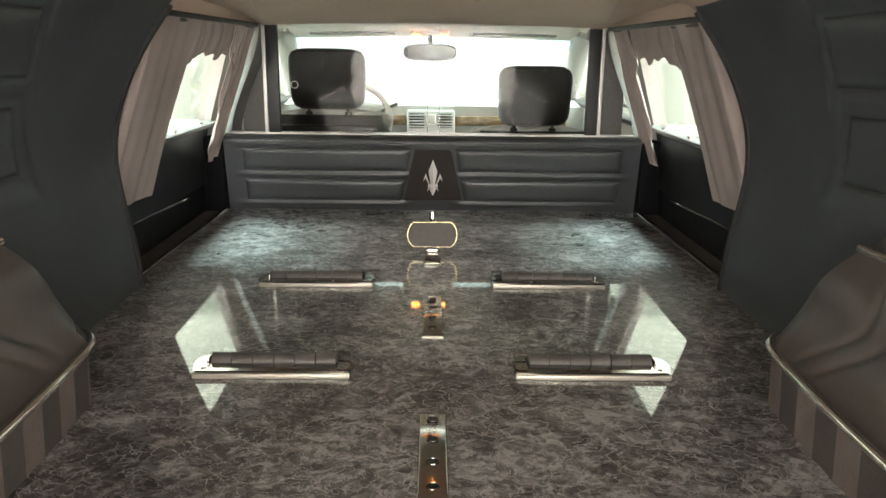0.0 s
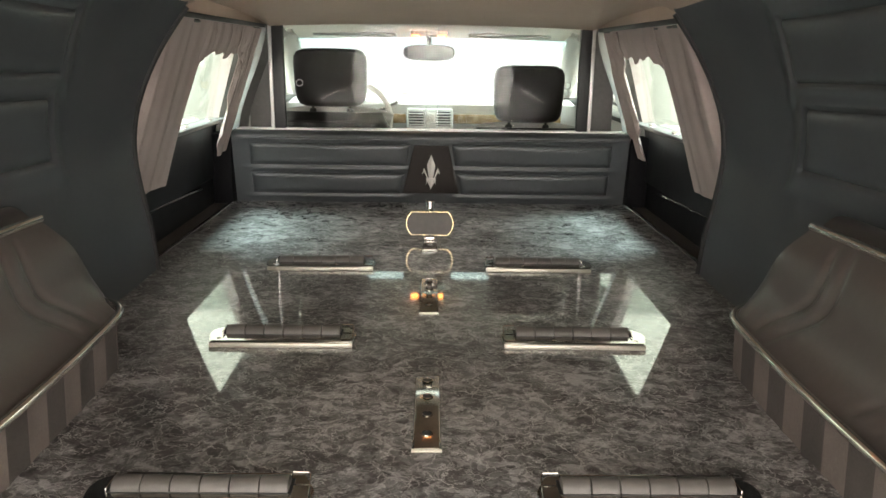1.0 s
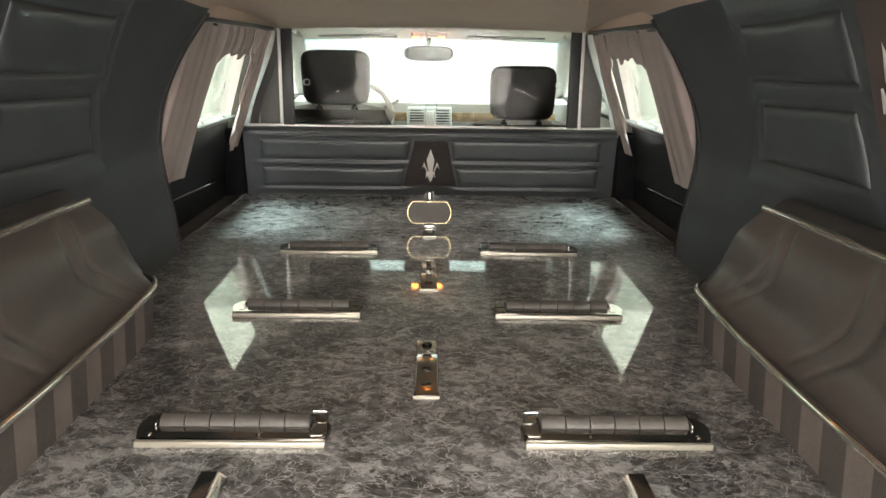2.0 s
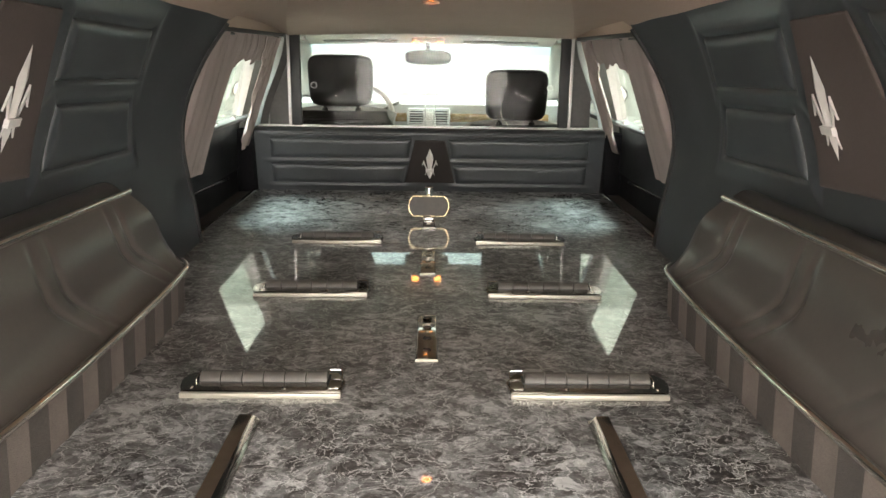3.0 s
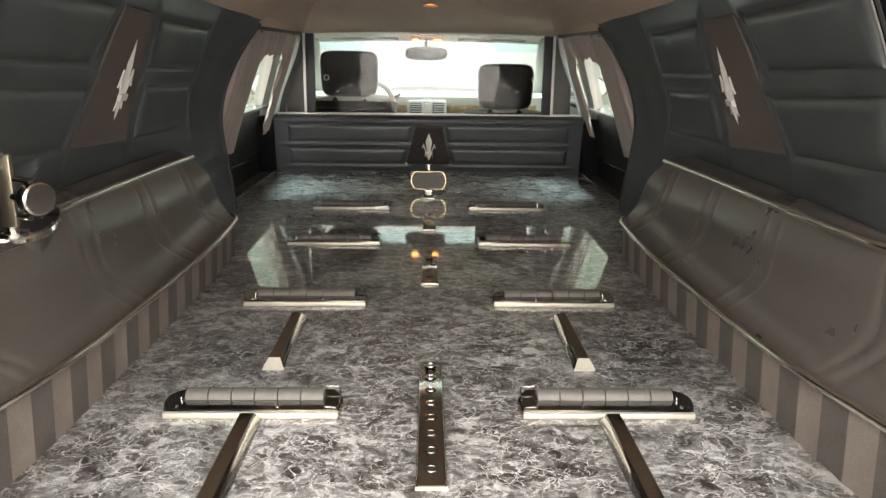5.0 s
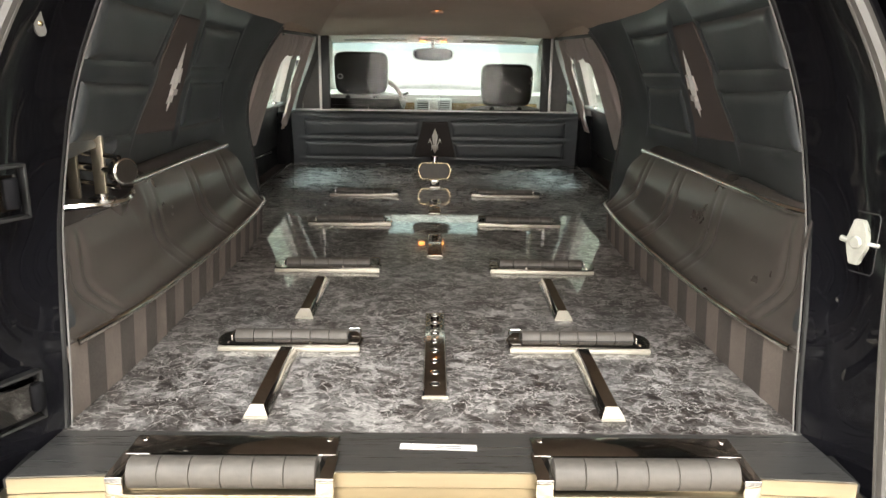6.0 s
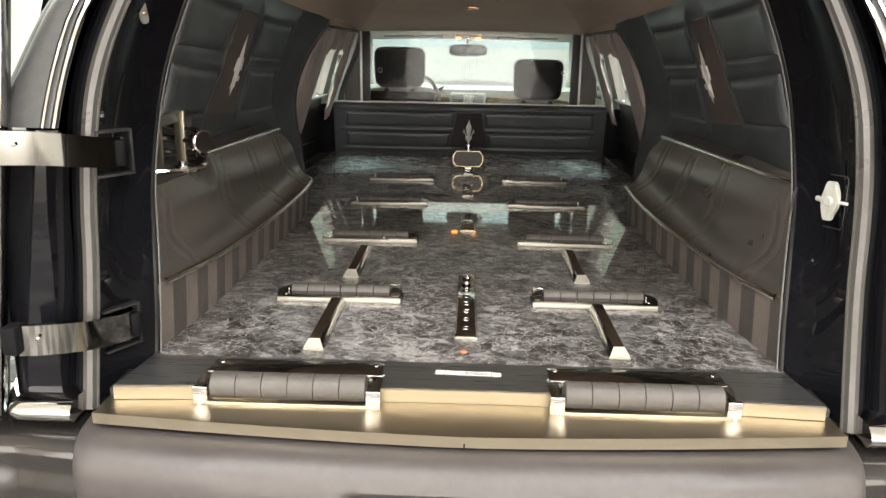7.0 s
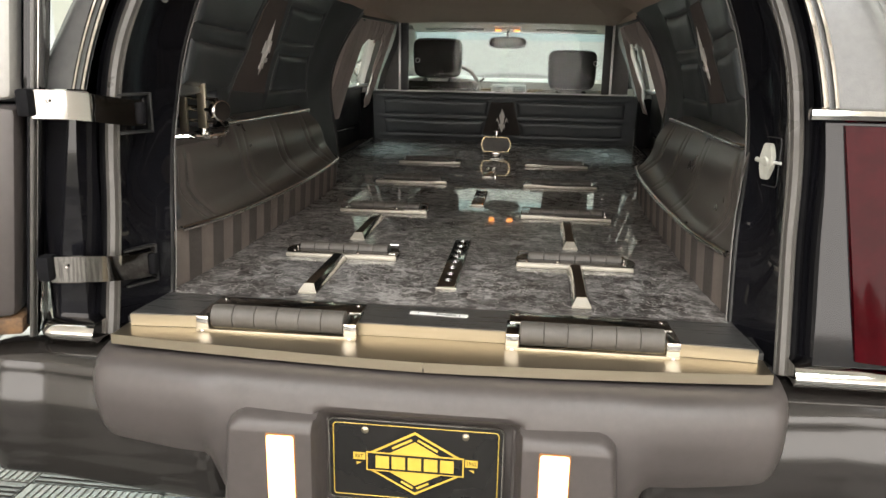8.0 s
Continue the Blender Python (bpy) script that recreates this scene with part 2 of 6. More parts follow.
WHITE_LABEL = surface("white_label", (0.68, 0.68, 0.66), (0.76, 0.76, 0.74), 0.5)
INK = surface("grey_ink", (0.10, 0.10, 0.10), (0.16, 0.16, 0.16), 0.6)
STRIKER_MAT = surface("cast_zinc", (0.30, 0.30, 0.265), (0.40, 0.40, 0.355), 0.5, metal=0.1, big=40)
RUST = surface("rusty_edge", (0.05, 0.03, 0.018), (0.20, 0.11, 0.05), 0.8, big=30)


# ---- building helpers ----
def thing(name, loc, label, category, group="", kind=""):
    ob = new(name)
    ob.location = loc
    ob.empty_display_size = 0.05
    return tagged(ob, label, category, group, kind)


def base_of(ob):
    v = Vector((0, 0, 0))
    while ob is not None:
        v += ob.location
        ob = ob.parent
    return v


def finish(bm, smooth):
    bmesh.ops.remove_doubles(bm, verts=bm.verts, dist=1e-5)
    bmesh.ops.recalc_face_normals(bm, faces=bm.faces)
    if smooth:
        for f in bm.faces:
            f.smooth = True
        for e in bm.edges:
            e.smooth = not (len(e.link_faces) == 2 and e.calc_face_angle(0) > radians(38))


def part(name, bm, material, parent, label="", smooth=True):
    """One mesh under a thing or a part, from a bmesh in world metres."""
    finish(bm, smooth)
    bmesh.ops.translate(bm, verts=bm.verts, vec=-base_of(parent))
    me = bpy.data.meshes.new(name)
    bm.to_mesh(me)
    bm.free()
    me.materials.append(material)
    ob = new(name, me)
    ob.parent = parent
    return tagged(ob, label)


def solid(name, bm, material, label, category, group="", kind="", smooth=True):
    """One top-level mesh, from a bmesh in world metres; its origin goes to its base."""
    finish(bm, smooth)
    lo = Vector([min(v.co[i] for v in bm.verts) for i in range(3)])
    hi = Vector([max(v.co[i] for v in bm.verts) for i in range(3)])
    at = Vector(((lo.x + hi.x) / 2, (lo.y + hi.y) / 2, lo.z))
    bmesh.ops.translate(bm, verts=bm.verts, vec=-at)
    me = bpy.data.meshes.new(name)
    bm.to_mesh(me)
    bm.free()
    me.materials.append(material)
    ob = new(name, me)
    ob.location = at
    return tagged(ob, label, category, group, kind)


def join(bm, piece, m=None):
    """Add the bmesh piece to bm."""
    if m is not None:
        bmesh.ops.transform(piece, matrix=m, verts=piece.verts)
    table = {v: bm.verts.new(v.co) for v in piece.verts}
    for f in piece.faces:
        try:
            bm.faces.new([table[v] for v in f.verts])
        except ValueError:
            pass
    piece.free()
    return bm


def box(x0, x1, y0, y1, z0, z1, bevel=0.0, seg=2):
    bm = bmesh.new()
    bmesh.ops.create_cube(bm, size=1.0)
    for v in bm.verts:
        v.co = Vector((x0 + (v.co.x + 0.5) * (x1 - x0), y0 + (v.co.y + 0.5) * (y1 - y0), z0 + (v.co.z + 0.5) * (z1 - z0)))
    if bevel:
        bmesh.ops.bevel(bm, geom=list(bm.edges), offset=bevel, segments=seg, profile=0.5, affect="EDGES")
    return bm


def sheet(f, nu, nv, back=None):
    """A surface f(u, v), u and v from 0 to 1; back(u, v) closes it into a solid."""
    bm = bmesh.new()
    rows = [[bm.verts.new(f(i / nu, j / nv)) for j in range(nv + 1)] for i in range(nu + 1)]
    for i in range(nu):
        for j in range(nv):
            bm.faces.new((rows[i][j], rows[i + 1][j], rows[i + 1][j + 1], rows[i][j + 1]))
    if back:
        rear = [[bm.verts.new(back(i / nu, j / nv)) for j in range(nv + 1)] for i in range(nu + 1)]
        for i in range(nu):
            for j in range(nv):
                bm.faces.new((rear[i][j], rear[i][j + 1], rear[i + 1][j + 1], rear[i + 1][j]))
        for i in range(nu):
            bm.faces.new((rows[i][0], rear[i][0], rear[i + 1][0], rows[i + 1][0]))
            bm.faces.new((rows[i][nv], rows[i + 1][nv], rear[i + 1][nv], rear[i][nv]))
        for j in range(nv):
            bm.faces.new((rows[0][j], rows[0][j + 1], rear[0][j + 1], rear[0][j]))
            bm.faces.new((rows[nu][j], rear[nu][j], rear[nu][j + 1], rows[nu][j + 1]))
    return bm


def tube(points, r, n=8, flat=1.0, closed=False):
    """A round or flattened bar along points."""
    bm = bmesh.new()
    pts = [Vector(p) for p in points]
    rings = []
    count = len(pts)
    upright = max(abs((b - a).normalized().z) for a, b in zip(pts, pts[1:]) if (b - a).length > 1e-9) >= 0.9
    for i, p in enumerate(pts):
        a, b = (pts[(i - 1) % count], pts[(i + 1) % count]) if closed else (pts[max(i - 1, 0)], pts[min(i + 1, count - 1)])
        d = (b - a).normalized()
        ref = Vector((0, 1, 0)) if upright and abs(d.y) < 0.95 else Vector((0, 0, 1))
        s = d.cross(ref).normalized()
        t = s.cross(d).normalized()
        rings.append([bm.verts.new(p + s * (r * math.cos(k * math.tau / n)) + t * (r * flat * math.sin(k * math.tau / n))) for k in range(n)])
    last = count if closed else count - 1
    for i in range(last):
        q, w = rings[i], rings[(i + 1) % count]
        for k in range(n):
            bm.faces.new((q[k], q[(k + 1) % n], w[(k + 1) % n], w[k]))
    if not closed:
        bm.faces.new(rings[0][::-1])
        bm.faces.new(rings[-1])
    return bm


def lathe(profile, n=20):
    """Turned round z from (radius, z) pairs; closed at both ends."""
    bm = bmesh.new()
    rings = [[bm.verts.new((r * math.cos(k * math.tau / n), r * math.sin(k * math.tau / n), z)) for k in range(n)] for r, z in profile]
    for q, w in zip(rings, rings[1:]):
        for k in range(n):
            bm.faces.new((q[k], q[(k + 1) % n], w[(k + 1) % n], w[k]))
    bm.faces.new(rings[0][::-1])
    bm.faces.new(rings[-1])
    return bm


def moved(bm, m):
    bmesh.ops.transform(bm, matrix=m, verts=bm.verts)
    return bm


def slab(outline, place, depth):
    """A flat shape: outline of (a, b) pairs, laid out by place(a, b, d), from d = 0 to d = depth."""
    bm = bmesh.new()
    f = [bm.verts.new(place(a, b, depth)) for a, b in outline]
    k = [bm.verts.new(place(a, b, 0.0)) for a, b in outline]
    bm.faces.new(f)
    bm.faces.new(k[::-1])
    n = len(f)
    for i in range(n):
        bm.faces.new((f[i], k[i], k[(i + 1) % n], f[(i + 1) % n]))
    return bm


def curve(xs, ys):
    """A smooth curve through points, as a function."""
    xs, ys = np.array(xs, float), np.array(ys, float)
    sl = np.gradient(ys, xs)

    def f(x):
        if x <= xs[0]:
            return float(ys[0] + sl[0] * (x - xs[0]))
        if x >= xs[-1]:
            return float(ys[-1] + sl[-1] * (x - xs[-1]))
        i = int(np.searchsorted(xs, x)) - 1
        h = xs[i + 1] - xs[i]
        t = (x - xs[i]) / h
        return float((2 * t**3 - 3 * t**2 + 1) * ys[i] + (t**3 - 2 * t**2 + t) * h * sl[i] + (3 * t**2 - 2 * t**3) * ys[i + 1] + (t**3 - t**2) * h * sl[i + 1])

    return f


def step(a, b, x):
    t = min(1.0, max(0.0, (x - a) / (b - a)))
    return t * t * (3 - 2 * t)


def lerp(a, b, t):
    return a + (b - a) * t


def words(text, size, m, depth=0.0006):
    """Lettering in the built-in font as a bmesh, centred, standing at m."""
    cu = bpy.data.curves.new("lettering", "FONT")
    cu.body, cu.size, cu.align_x, cu.align_y, cu.extrude = text, size, "CENTER", "CENTER", depth
    cu.resolution_u = 3
    ob = bpy.data.objects.new("lettering", cu)
    me = bpy.data.meshes.new_from_object(ob)
    bm = bmesh.new()
    bm.from_mesh(me)
    bpy.data.objects.remove(ob)
    bpy.data.meshes.remove(me)
    bpy.data.curves.remove(cu)
    return moved(bm, m)


SIDES = ((-1, "left"), (1, "right"))


def wrap(x):
    """How far the tail's skin turns forward towards the body side."""
    return 0.26 * step(0.84, 1.0, abs(x)) ** 1.5


OUT = {-1: 0.835, 1: 1.0}     # half width of the tail on either side


def tail_y(x, z):
    """The tail's painted skin leans forward and wraps round the corner."""
    return -0.05 + (0.15 if x > 0 else 0.03) * (z - 0.85) + 0.20 * (step(0.73, 0.835, -x) + step(0.86, 1.0, x)) ** 1.5


DECK = 0.70          # height of the casket floor
WALL_Y0, WALL_Y1 = 0.13, 2.06
wall_w = curve([-0.2, 0.2, 0.6, 1.0, 1.5, 2.08, 2.3], [0.53, 0.602, 0.672, 0.718, 0.74, 0.75, 0.75])
wall_p = curve([0.68, 0.82, 0.90, 1.03, 1.10, 1.19, 1.27, 1.335, 1.40], [0.953, 0.969, 0.987, 1.0, 0.985, 0.94, 0.88, 0.818, 0.75])
wall_top = curve([0.0, 1.2, 1.35, 2.1, 3.0], [1.455, 1.41, 1.40, 1.366, 1.345])


ZS = (0.66, 0.75, 0.90, 1.0, 1.1, 1.2, 1.3, 1.42, 1.50)
in_x = curve(ZS, (0.572, 0.573, 0.576, 0.596, 0.600, 0.579, 0.548, 0.49, 0.42))
in_y = curve(ZS, (0.10, 0.12, 0.145, 0.20, 0.245, 0.25, 0.265, 0.28, 0.29))
we_x = curve(ZS, (0.628, 0.628, 0.624, 0.623, 0.615, 0.602, 0.576, 0.52, 0.45))
we_y = curve(ZS, (-0.03, -0.01, 0.012, 0.022, 0.028, 0.045, 0.08, 0.13, 0.17))


bead_x = curve([0.12, 0.3, 0.5, 0.9, 1.39, 1.6], [0.600, 0.603, 0.614, 0.640, 0.657, 0.66])
bead_z = curve([0.12, 0.5, 0.9, 1.39, 1.6], [1.027, 1.010, 0.994, 0.978, 0.972])
kick_x = curve([0.12, 0.3, 0.6, 1.0, 1.3, 1.5], [0.572, 0.556, 0.550, 0.545, 0.548, 0.560])
kick_z = curve([0.12, 0.5, 1.0, 1.5], [0.828, 0.806, 0.797, 0.803])


wall_flat = curve([0.68, 0.82, 0.90, 1.03, 1.10, 1.19, 1.27, 1.335, 1.40], [0.953, 0.969, 0.987, 1.0, 0.984, 0.946, 0.911, 0.880, 0.842])


def wall_x(y, z):
    """The side wall's inner face: flat in the middle, arched at its front edge."""
    return wall_w(y) * lerp(wall_flat(z), wall_p(z), step(1.3, 2.0, y))


# ---- showroom ----
def showroom():
    # unseen slab, made pale to bounce light up into the cab
    solid("ground", box(-7, 7, -7, 11, -0.2, -0.015), BOUNCE_FLOOR, "pale slab under the tiled showroom floor, lightened to bounce light", "floor", kind="structure")
    for name, b in (("wall_north", (-7, 7, 11, 11.2, -0.2, 4.2)), ("wall_south", (-7, 7, -7.2, -7, -0.2, 4.2)), ("wall_west", (-7.2, -7, -7, 11, -0.2, 4.2)), ("wall_east", (7, 7.2, -7, 11, -0.2, 4.2))):
        solid(name, box(*b), WALL_WHITE, "plain white painted showroom wall", "wall", kind="structure")
    solid("ceiling_showroom", box(-7.2, 7.2, -7.2, 11.2, 4.2, 4.4), WALL_WHITE, "plain white showroom ceiling", "ceiling", kind="structure")
    # glowing panels in place of showroom windows; south, west and east are added fill
    for name, q in (("window_north", (-2.0, 2.0, 10.9, 10.98, 2.0, 4.1)), ("window_northwest", (-6.5, -2.05, 10.9, 10.98, 2.0, 4.1)), ("window_northeast", (2.05, 6.5, 10.9, 10.98, 2.0, 4.1)), ("window_south", (-6.8, 6.8, -6.98, -6.9, 0.4, 3.6)), ("window_west", (-6.98, -6.9, 1.5, 9.5, 0.4, 3.6)), ("window_east", (6.9, 6.98, 1.5, 9.5, 0.4, 3.6))):
        solid(name, box(*q), {"window_south": REAR_FILL, "window_northwest": DAYLIGHT_DIM, "window_northeast": DAYLIGHT_DIM}.get(name, DAYLIGHT), "tall bright daylit showroom window", "window", kind="structure", smooth=False)
    # dimmer glowing panels added as the bright backdrop behind the car's glass
    for name, x0, x1, mt in (("window_low_north", -2.0, 2.0, BACKDROP_GLOW), ("window_low_northwest", -6.5, -2.05, BACKDROP_DIM), ("window_low_northeast", 2.05, 6.5, BACKDROP_DIM)):
        solid(name, box(x0, x1, 10.9, 10.98, 0.3, 1.97), mt, "dim glowing panel added as bright backdrop behind the car windows", "window", kind="structure", smooth=False)
    for x, y, w, l, p in LAMPS:
        t = thing("ceiling_light", (x, y, 3.94), "long white light panel added out of view under the showroom ceiling", "ceiling light", "showroom ceiling lights")
        a, c = w / 2, l / 2
        f = box(x - a - 0.04, x + a + 0.04, y - c - 0.04, y - c, 3.94, 4.0)
        for q in ((x - a - 0.04, x + a + 0.04, y + c, y + c + 0.04), (x - a - 0.04, x - a, y - c, y + c), (x + a, x + a + 0.04, y - c, y + c)):
            join(f, box(*q, 3.94, 4.0))
        part("frame", f, SILVER, t)
        part("diffuser", box(x - a, x + a, y - c, y + c, 3.96, 3.98), PANEL_GLOW, t)
        part("stem", box(x - 0.02, x + 0.02, y - 0.02, y + 0.02, 4.0, 4.2), SILVER, t)


showroom()


# ---- shell of the hearse: deck, walls, headliner ----
def deck():
    outline = [(-0.578, 0.09), (0.578, 0.09), (0.60, 0.2), (0.68, 0.6), (0.74, 1.0), (0.77, 1.5), (0.77, 2.06), (0.748, 2.07), (0.748, 3.0), (-0.748, 3.0), (-0.748, 2.07), (-0.77, 2.06), (-0.77, 1.5), (-0.74, 1.0), (-0.68, 0.6), (-0.60, 0.2)]
    solid("floor", slab(outline, lambda a, b, d: Vector((a, b, DECK - 0.03 + d)), 0.03), MARBLE, "polished black and grey marbled laminate casket floor", "floor", kind="structure", smooth=False)
    solid("floor_base", box(-0.775, 0.775, -0.02, 3.06, 0.55, 0.66), BLACK, "black sub floor under the casket deck", "floor", kind="structure")
    for s, side in SIDES:
        solid("trim_deck", box(min(s * 0.748, s * 0.760), max(s * 0.748, s * 0.760), 2.07, 2.985, 0.675, 0.704, 0.002), STRAP, "thin silver edge strip along the casket floor", "trim", kind="structure")
        solid("carpet_strip", box(min(s * 0.7605, s * 0.83), max(s * 0.7605, s * 0.83), 2.07, 3.0, 0.655, 0.69), CARPET_DARK, "dark carpet strip between casket floor and door", "carpet", kind="structure")


deck()


def spear(place_on, parent, size, label):
    """A stylised spearhead badge: blade, two barbs, a band, a lower point. place_on(a, b, d) lays it on a surface; size is its height."""
    h = size
    barb = [(0.085, -0.17), (0.190, 0.125), (0.258, -0.09), (0.194, 0.010), (0.108, -0.17)]
    spike = [(0.083, -0.245), (0.112, -0.245), (0.150, -0.37), (0.100, -0.30)]

    def faceted(outline, ridge, deep):
        """A blade with a raised middle ridge; outline runs down one side from its first point on the ridge."""
        bm = bmesh.new()
        rim = [bm.verts.new(place_on(sg * p * h, q * h, 0.0006)) for sg, pts in ((1, outline), (-1, outline[::-1])) for p, q in pts if sg > 0 or p > 0]
        top = [bm.verts.new(place_on(0, q * h, deep)) for q in ridge]
        n = len(rim)
        for k in range(n):
            va, vb = rim[k], rim[(k + 1) % n]
            na, nb = (min(top, key=lambda v: (v.co - w.co).length) for w in (va, vb))
            bm.faces.new((va, vb, nb, na) if na is not nb else (va, vb, na))
        bm.faces.new(rim[::-1])
        bmesh.ops.recalc_face_normals(bm, faces=bm.faces)
        return bm

    badge = part("emblem", faceted([(0, 0.5), (0.115, 0.19), (0.060, -0.17)], (0.19, -0.16), 0.0065), EMBLEM, parent, label, smooth=False)
    for sgn in (-1, 1):
        part("barb", slab([(sgn * a * h, b * h) for a, b in barb][::sgn], place_on, 0.0035), EMBLEM, badge, smooth=False)
        part("spike", slab([(sgn * a * h, b * h) for a, b in spike][::sgn], place_on, 0.0025), EMBLEM, badge, smooth=False)
    part("band", slab([(a * h, b * h) for a, b in ((-0.128, -0.168), (0.128, -0.168), (0.128, -0.245), (-0.128, -0.245))], place_on, 0.0085), EMBLEM, badge, smooth=False)
    part("point", faceted([(0.070, -0.245), (0.086, -0.31), (0.0, -0.5)], (-0.25, -0.32), 0.0055), EMBLEM, badge, smooth=False)


def pad(name, corner, face, height, material, parent, label="", nu=26, nv=22, soft=0.016):
    """A stuffed upholstery panel: corner = four (a, b) from lower rear round; face(a, b, d) lies d off the surface."""
    (a0, b0), (a1, b1), (a2, b2), (a3, b3) = corner

    def at(u, v):
        return (lerp(lerp(a0, a1, u), lerp(a3, a2, u), v), lerp(lerp(b0, b1, u), lerp(b3, b2, u), v))

    def ease(t):
        return 0.5 - 0.5 * math.cos(math.pi * t)

    def f(u, v):
        u, v = ease(u), ease(v)
        a, b = at(u, v)
        wu, wv = math.hypot(a1 - a0, b1 - b0), math.hypot(a3 - a0, b3 - b0)
        e = min(min(u, 1 - u) * wu, min(v, 1 - v) * wv) / soft
        lift = math.sqrt(max(0.0, 1 - (1 - min(1.0, e)) ** 2)) * height
        lift += 0.0015 * math.sin(9 * u + 3 * v) * math.sin(math.pi * u) * math.sin(math.pi * v)
        return face(a, b, lift - 0.001)

    return part(name, sheet(f, nu, nv), material, parent, label)


# sewn panels of the side wall: (y, z) corners from lower rear round
WALL_PADS = (((1.160, 1.228), (1.587, 1.217), (1.572, 1.329), (1.176, 1.339)),
             ((1.168, 1.060), (1.620, 1.047), (1.566, 1.169), (1.187, 1.183)),
             ((0.262, 1.258), (0.758, 1.245), (0.850, 1.350), (0.300, 1.357)),
             ((0.250, 1.126), (0.684, 1.094), (0.778, 1.195), (0.262, 1.224)))


def ridge(y, z):
    """How far the stuffing stands proud just outside a sewn panel."""
    best = 0.0
    for c in WALL_PADS:
        d = -1.0
        for (a0, b0), (a1, b1) in zip(c, c[1:] + c[:1]):
            n = math.hypot(a1 - a0, b1 - b0)
            d = max(d, ((y - a0) * (b1 - b0) - (z - b0) * (a1 - a0)) / n)
        if -0.004 < d < 0.06:
            best = max(best, step(-0.004, 0.010, d) * step(0.06, 0.012, d))
    velour = step(0.735, 0.765, y - 0.63 * (z - 1.086)) * step(1.135, 1.105, y)
    return best * (1 - velour) * step(0.26, 0.42, y)


def side_wall(s, side):
    def inner(u, v):
        z = lerp(0.69, wall_top(lerp(WALL_Y0, WALL_Y1, u)) + 0.004, v)
        y = lerp(in_y(z) + 0.002, WALL_Y1, u)
        ripple = 0.0015 * math.sin(7 * y + 5 * z) + 0.001 * math.sin(19 * y - 8 * z)
        low = kick_x(y) + 0.014 if y < 1.45 and z < 0.86 else 0.0
        pocket = 0.095 * step(0.575, 0.545, y) * step(1.098, 1.085, z) * step(0.93, 0.95, z) if s < 0 else 0.0
        return Vector((s * max(low, wall_x(y, z) + ripple + pocket - 0.009 * ridge(y, z)), y, z))

    def outer(u, v):
        p = inner(u, v)
        return Vector((s * (abs(p.x) + 0.035), p.y, p.z))

    w = solid("wall_" + side, sheet(inner, 260, 150, outer), LEATHER, "dark blue-grey vinyl upholstered side wall", "wall", kind="structure")

    def face(y, z, d):
        e = 0.004
        tz = Vector((wall_x(y, z + e) - wall_x(y, z - e), 0, 2 * e))
        ty = Vector((wall_x(y + e, z) - wall_x(y - e, z), 2 * e, 0))
        n = tz.cross(ty).normalized()
        if n.x > 0:
            n = -n
        p = Vector((wall_x(y, z), y, z)) + n * (d + 0.0015)
        return Vector((s * p.x, p.y, p.z))

    for c in WALL_PADS:
        pad("upholstery_panel", c, face, 0.012, LEATHER, w, soft=0.026)
    pad("velour_panel", ((0.745, 1.086), (1.122, 1.057), (1.133, 1.350), (0.918, 1.355)), face, 0.004, VELOUR, w, "flat brown velour panel with a badge", soft=0.008)

    def badge_place(a, b, d):
        return face((1.045 if s > 0 else 1.014) + a + b * 0.25, 1.206 + b, 0.0055 + d)

    spear(badge_place, w, 0.174, "silver spearhead badge")
    # piping along the front edge
    part("piping", tube([(s * (wall_x(WALL_Y1, z) - 0.002), WALL_Y1 + 0.004, z) for z in np.linspace(0.70, 1.36, 26)], 0.007, 6), BLACK, w, "black piping along the edge")


for s, side in SIDES:
    side_wall(s, side)

# the ledge, cushion and kick panel along each side
CUSHION_Y1 = 1.494


def groove(y, v):
    """Shallow stitched channels that run down the cushion in pairs, swept forward at the foot."""
    g = 0.0
    for c, deep in ((0.195, 1.0), (0.235, 0.9), (0.57, 0.45), (0.625, 0.45), (0.905, 0.8), (0.965, 0.8), (1.225, 1.0), (1.275, 1.0)):
        yy = c + 0.085 * step(0.62, 0.05, v) + 0.02 * step(0.7, 1.0, v)
        g += deep * math.exp(-((y - yy) / 0.011) ** 2)
    return g


TURN = 1.40     # where the skirt begins to turn round the front end


def foot(y):
    """Foot line of the cushion at y: straight, then rounded into the front end."""
    if y < TURN:
        return kick_x(y), y
    return lerp(kick_x(TURN), 0.632, 1 - math.sqrt(max(0.0, 1 - ((y - TURN) / 0.098) ** 2))), y


def skirt(d):
    """Foot line by length, so that stripes keep their width round the front end."""
    if d < TURN:
        return kick_x(d), d
    a = min((d - TURN) / 0.092, 1.75)
    return lerp(kick_x(TURN), 0.632, 1 - math.cos(a)), TURN + 0.098 * math.sin(a)


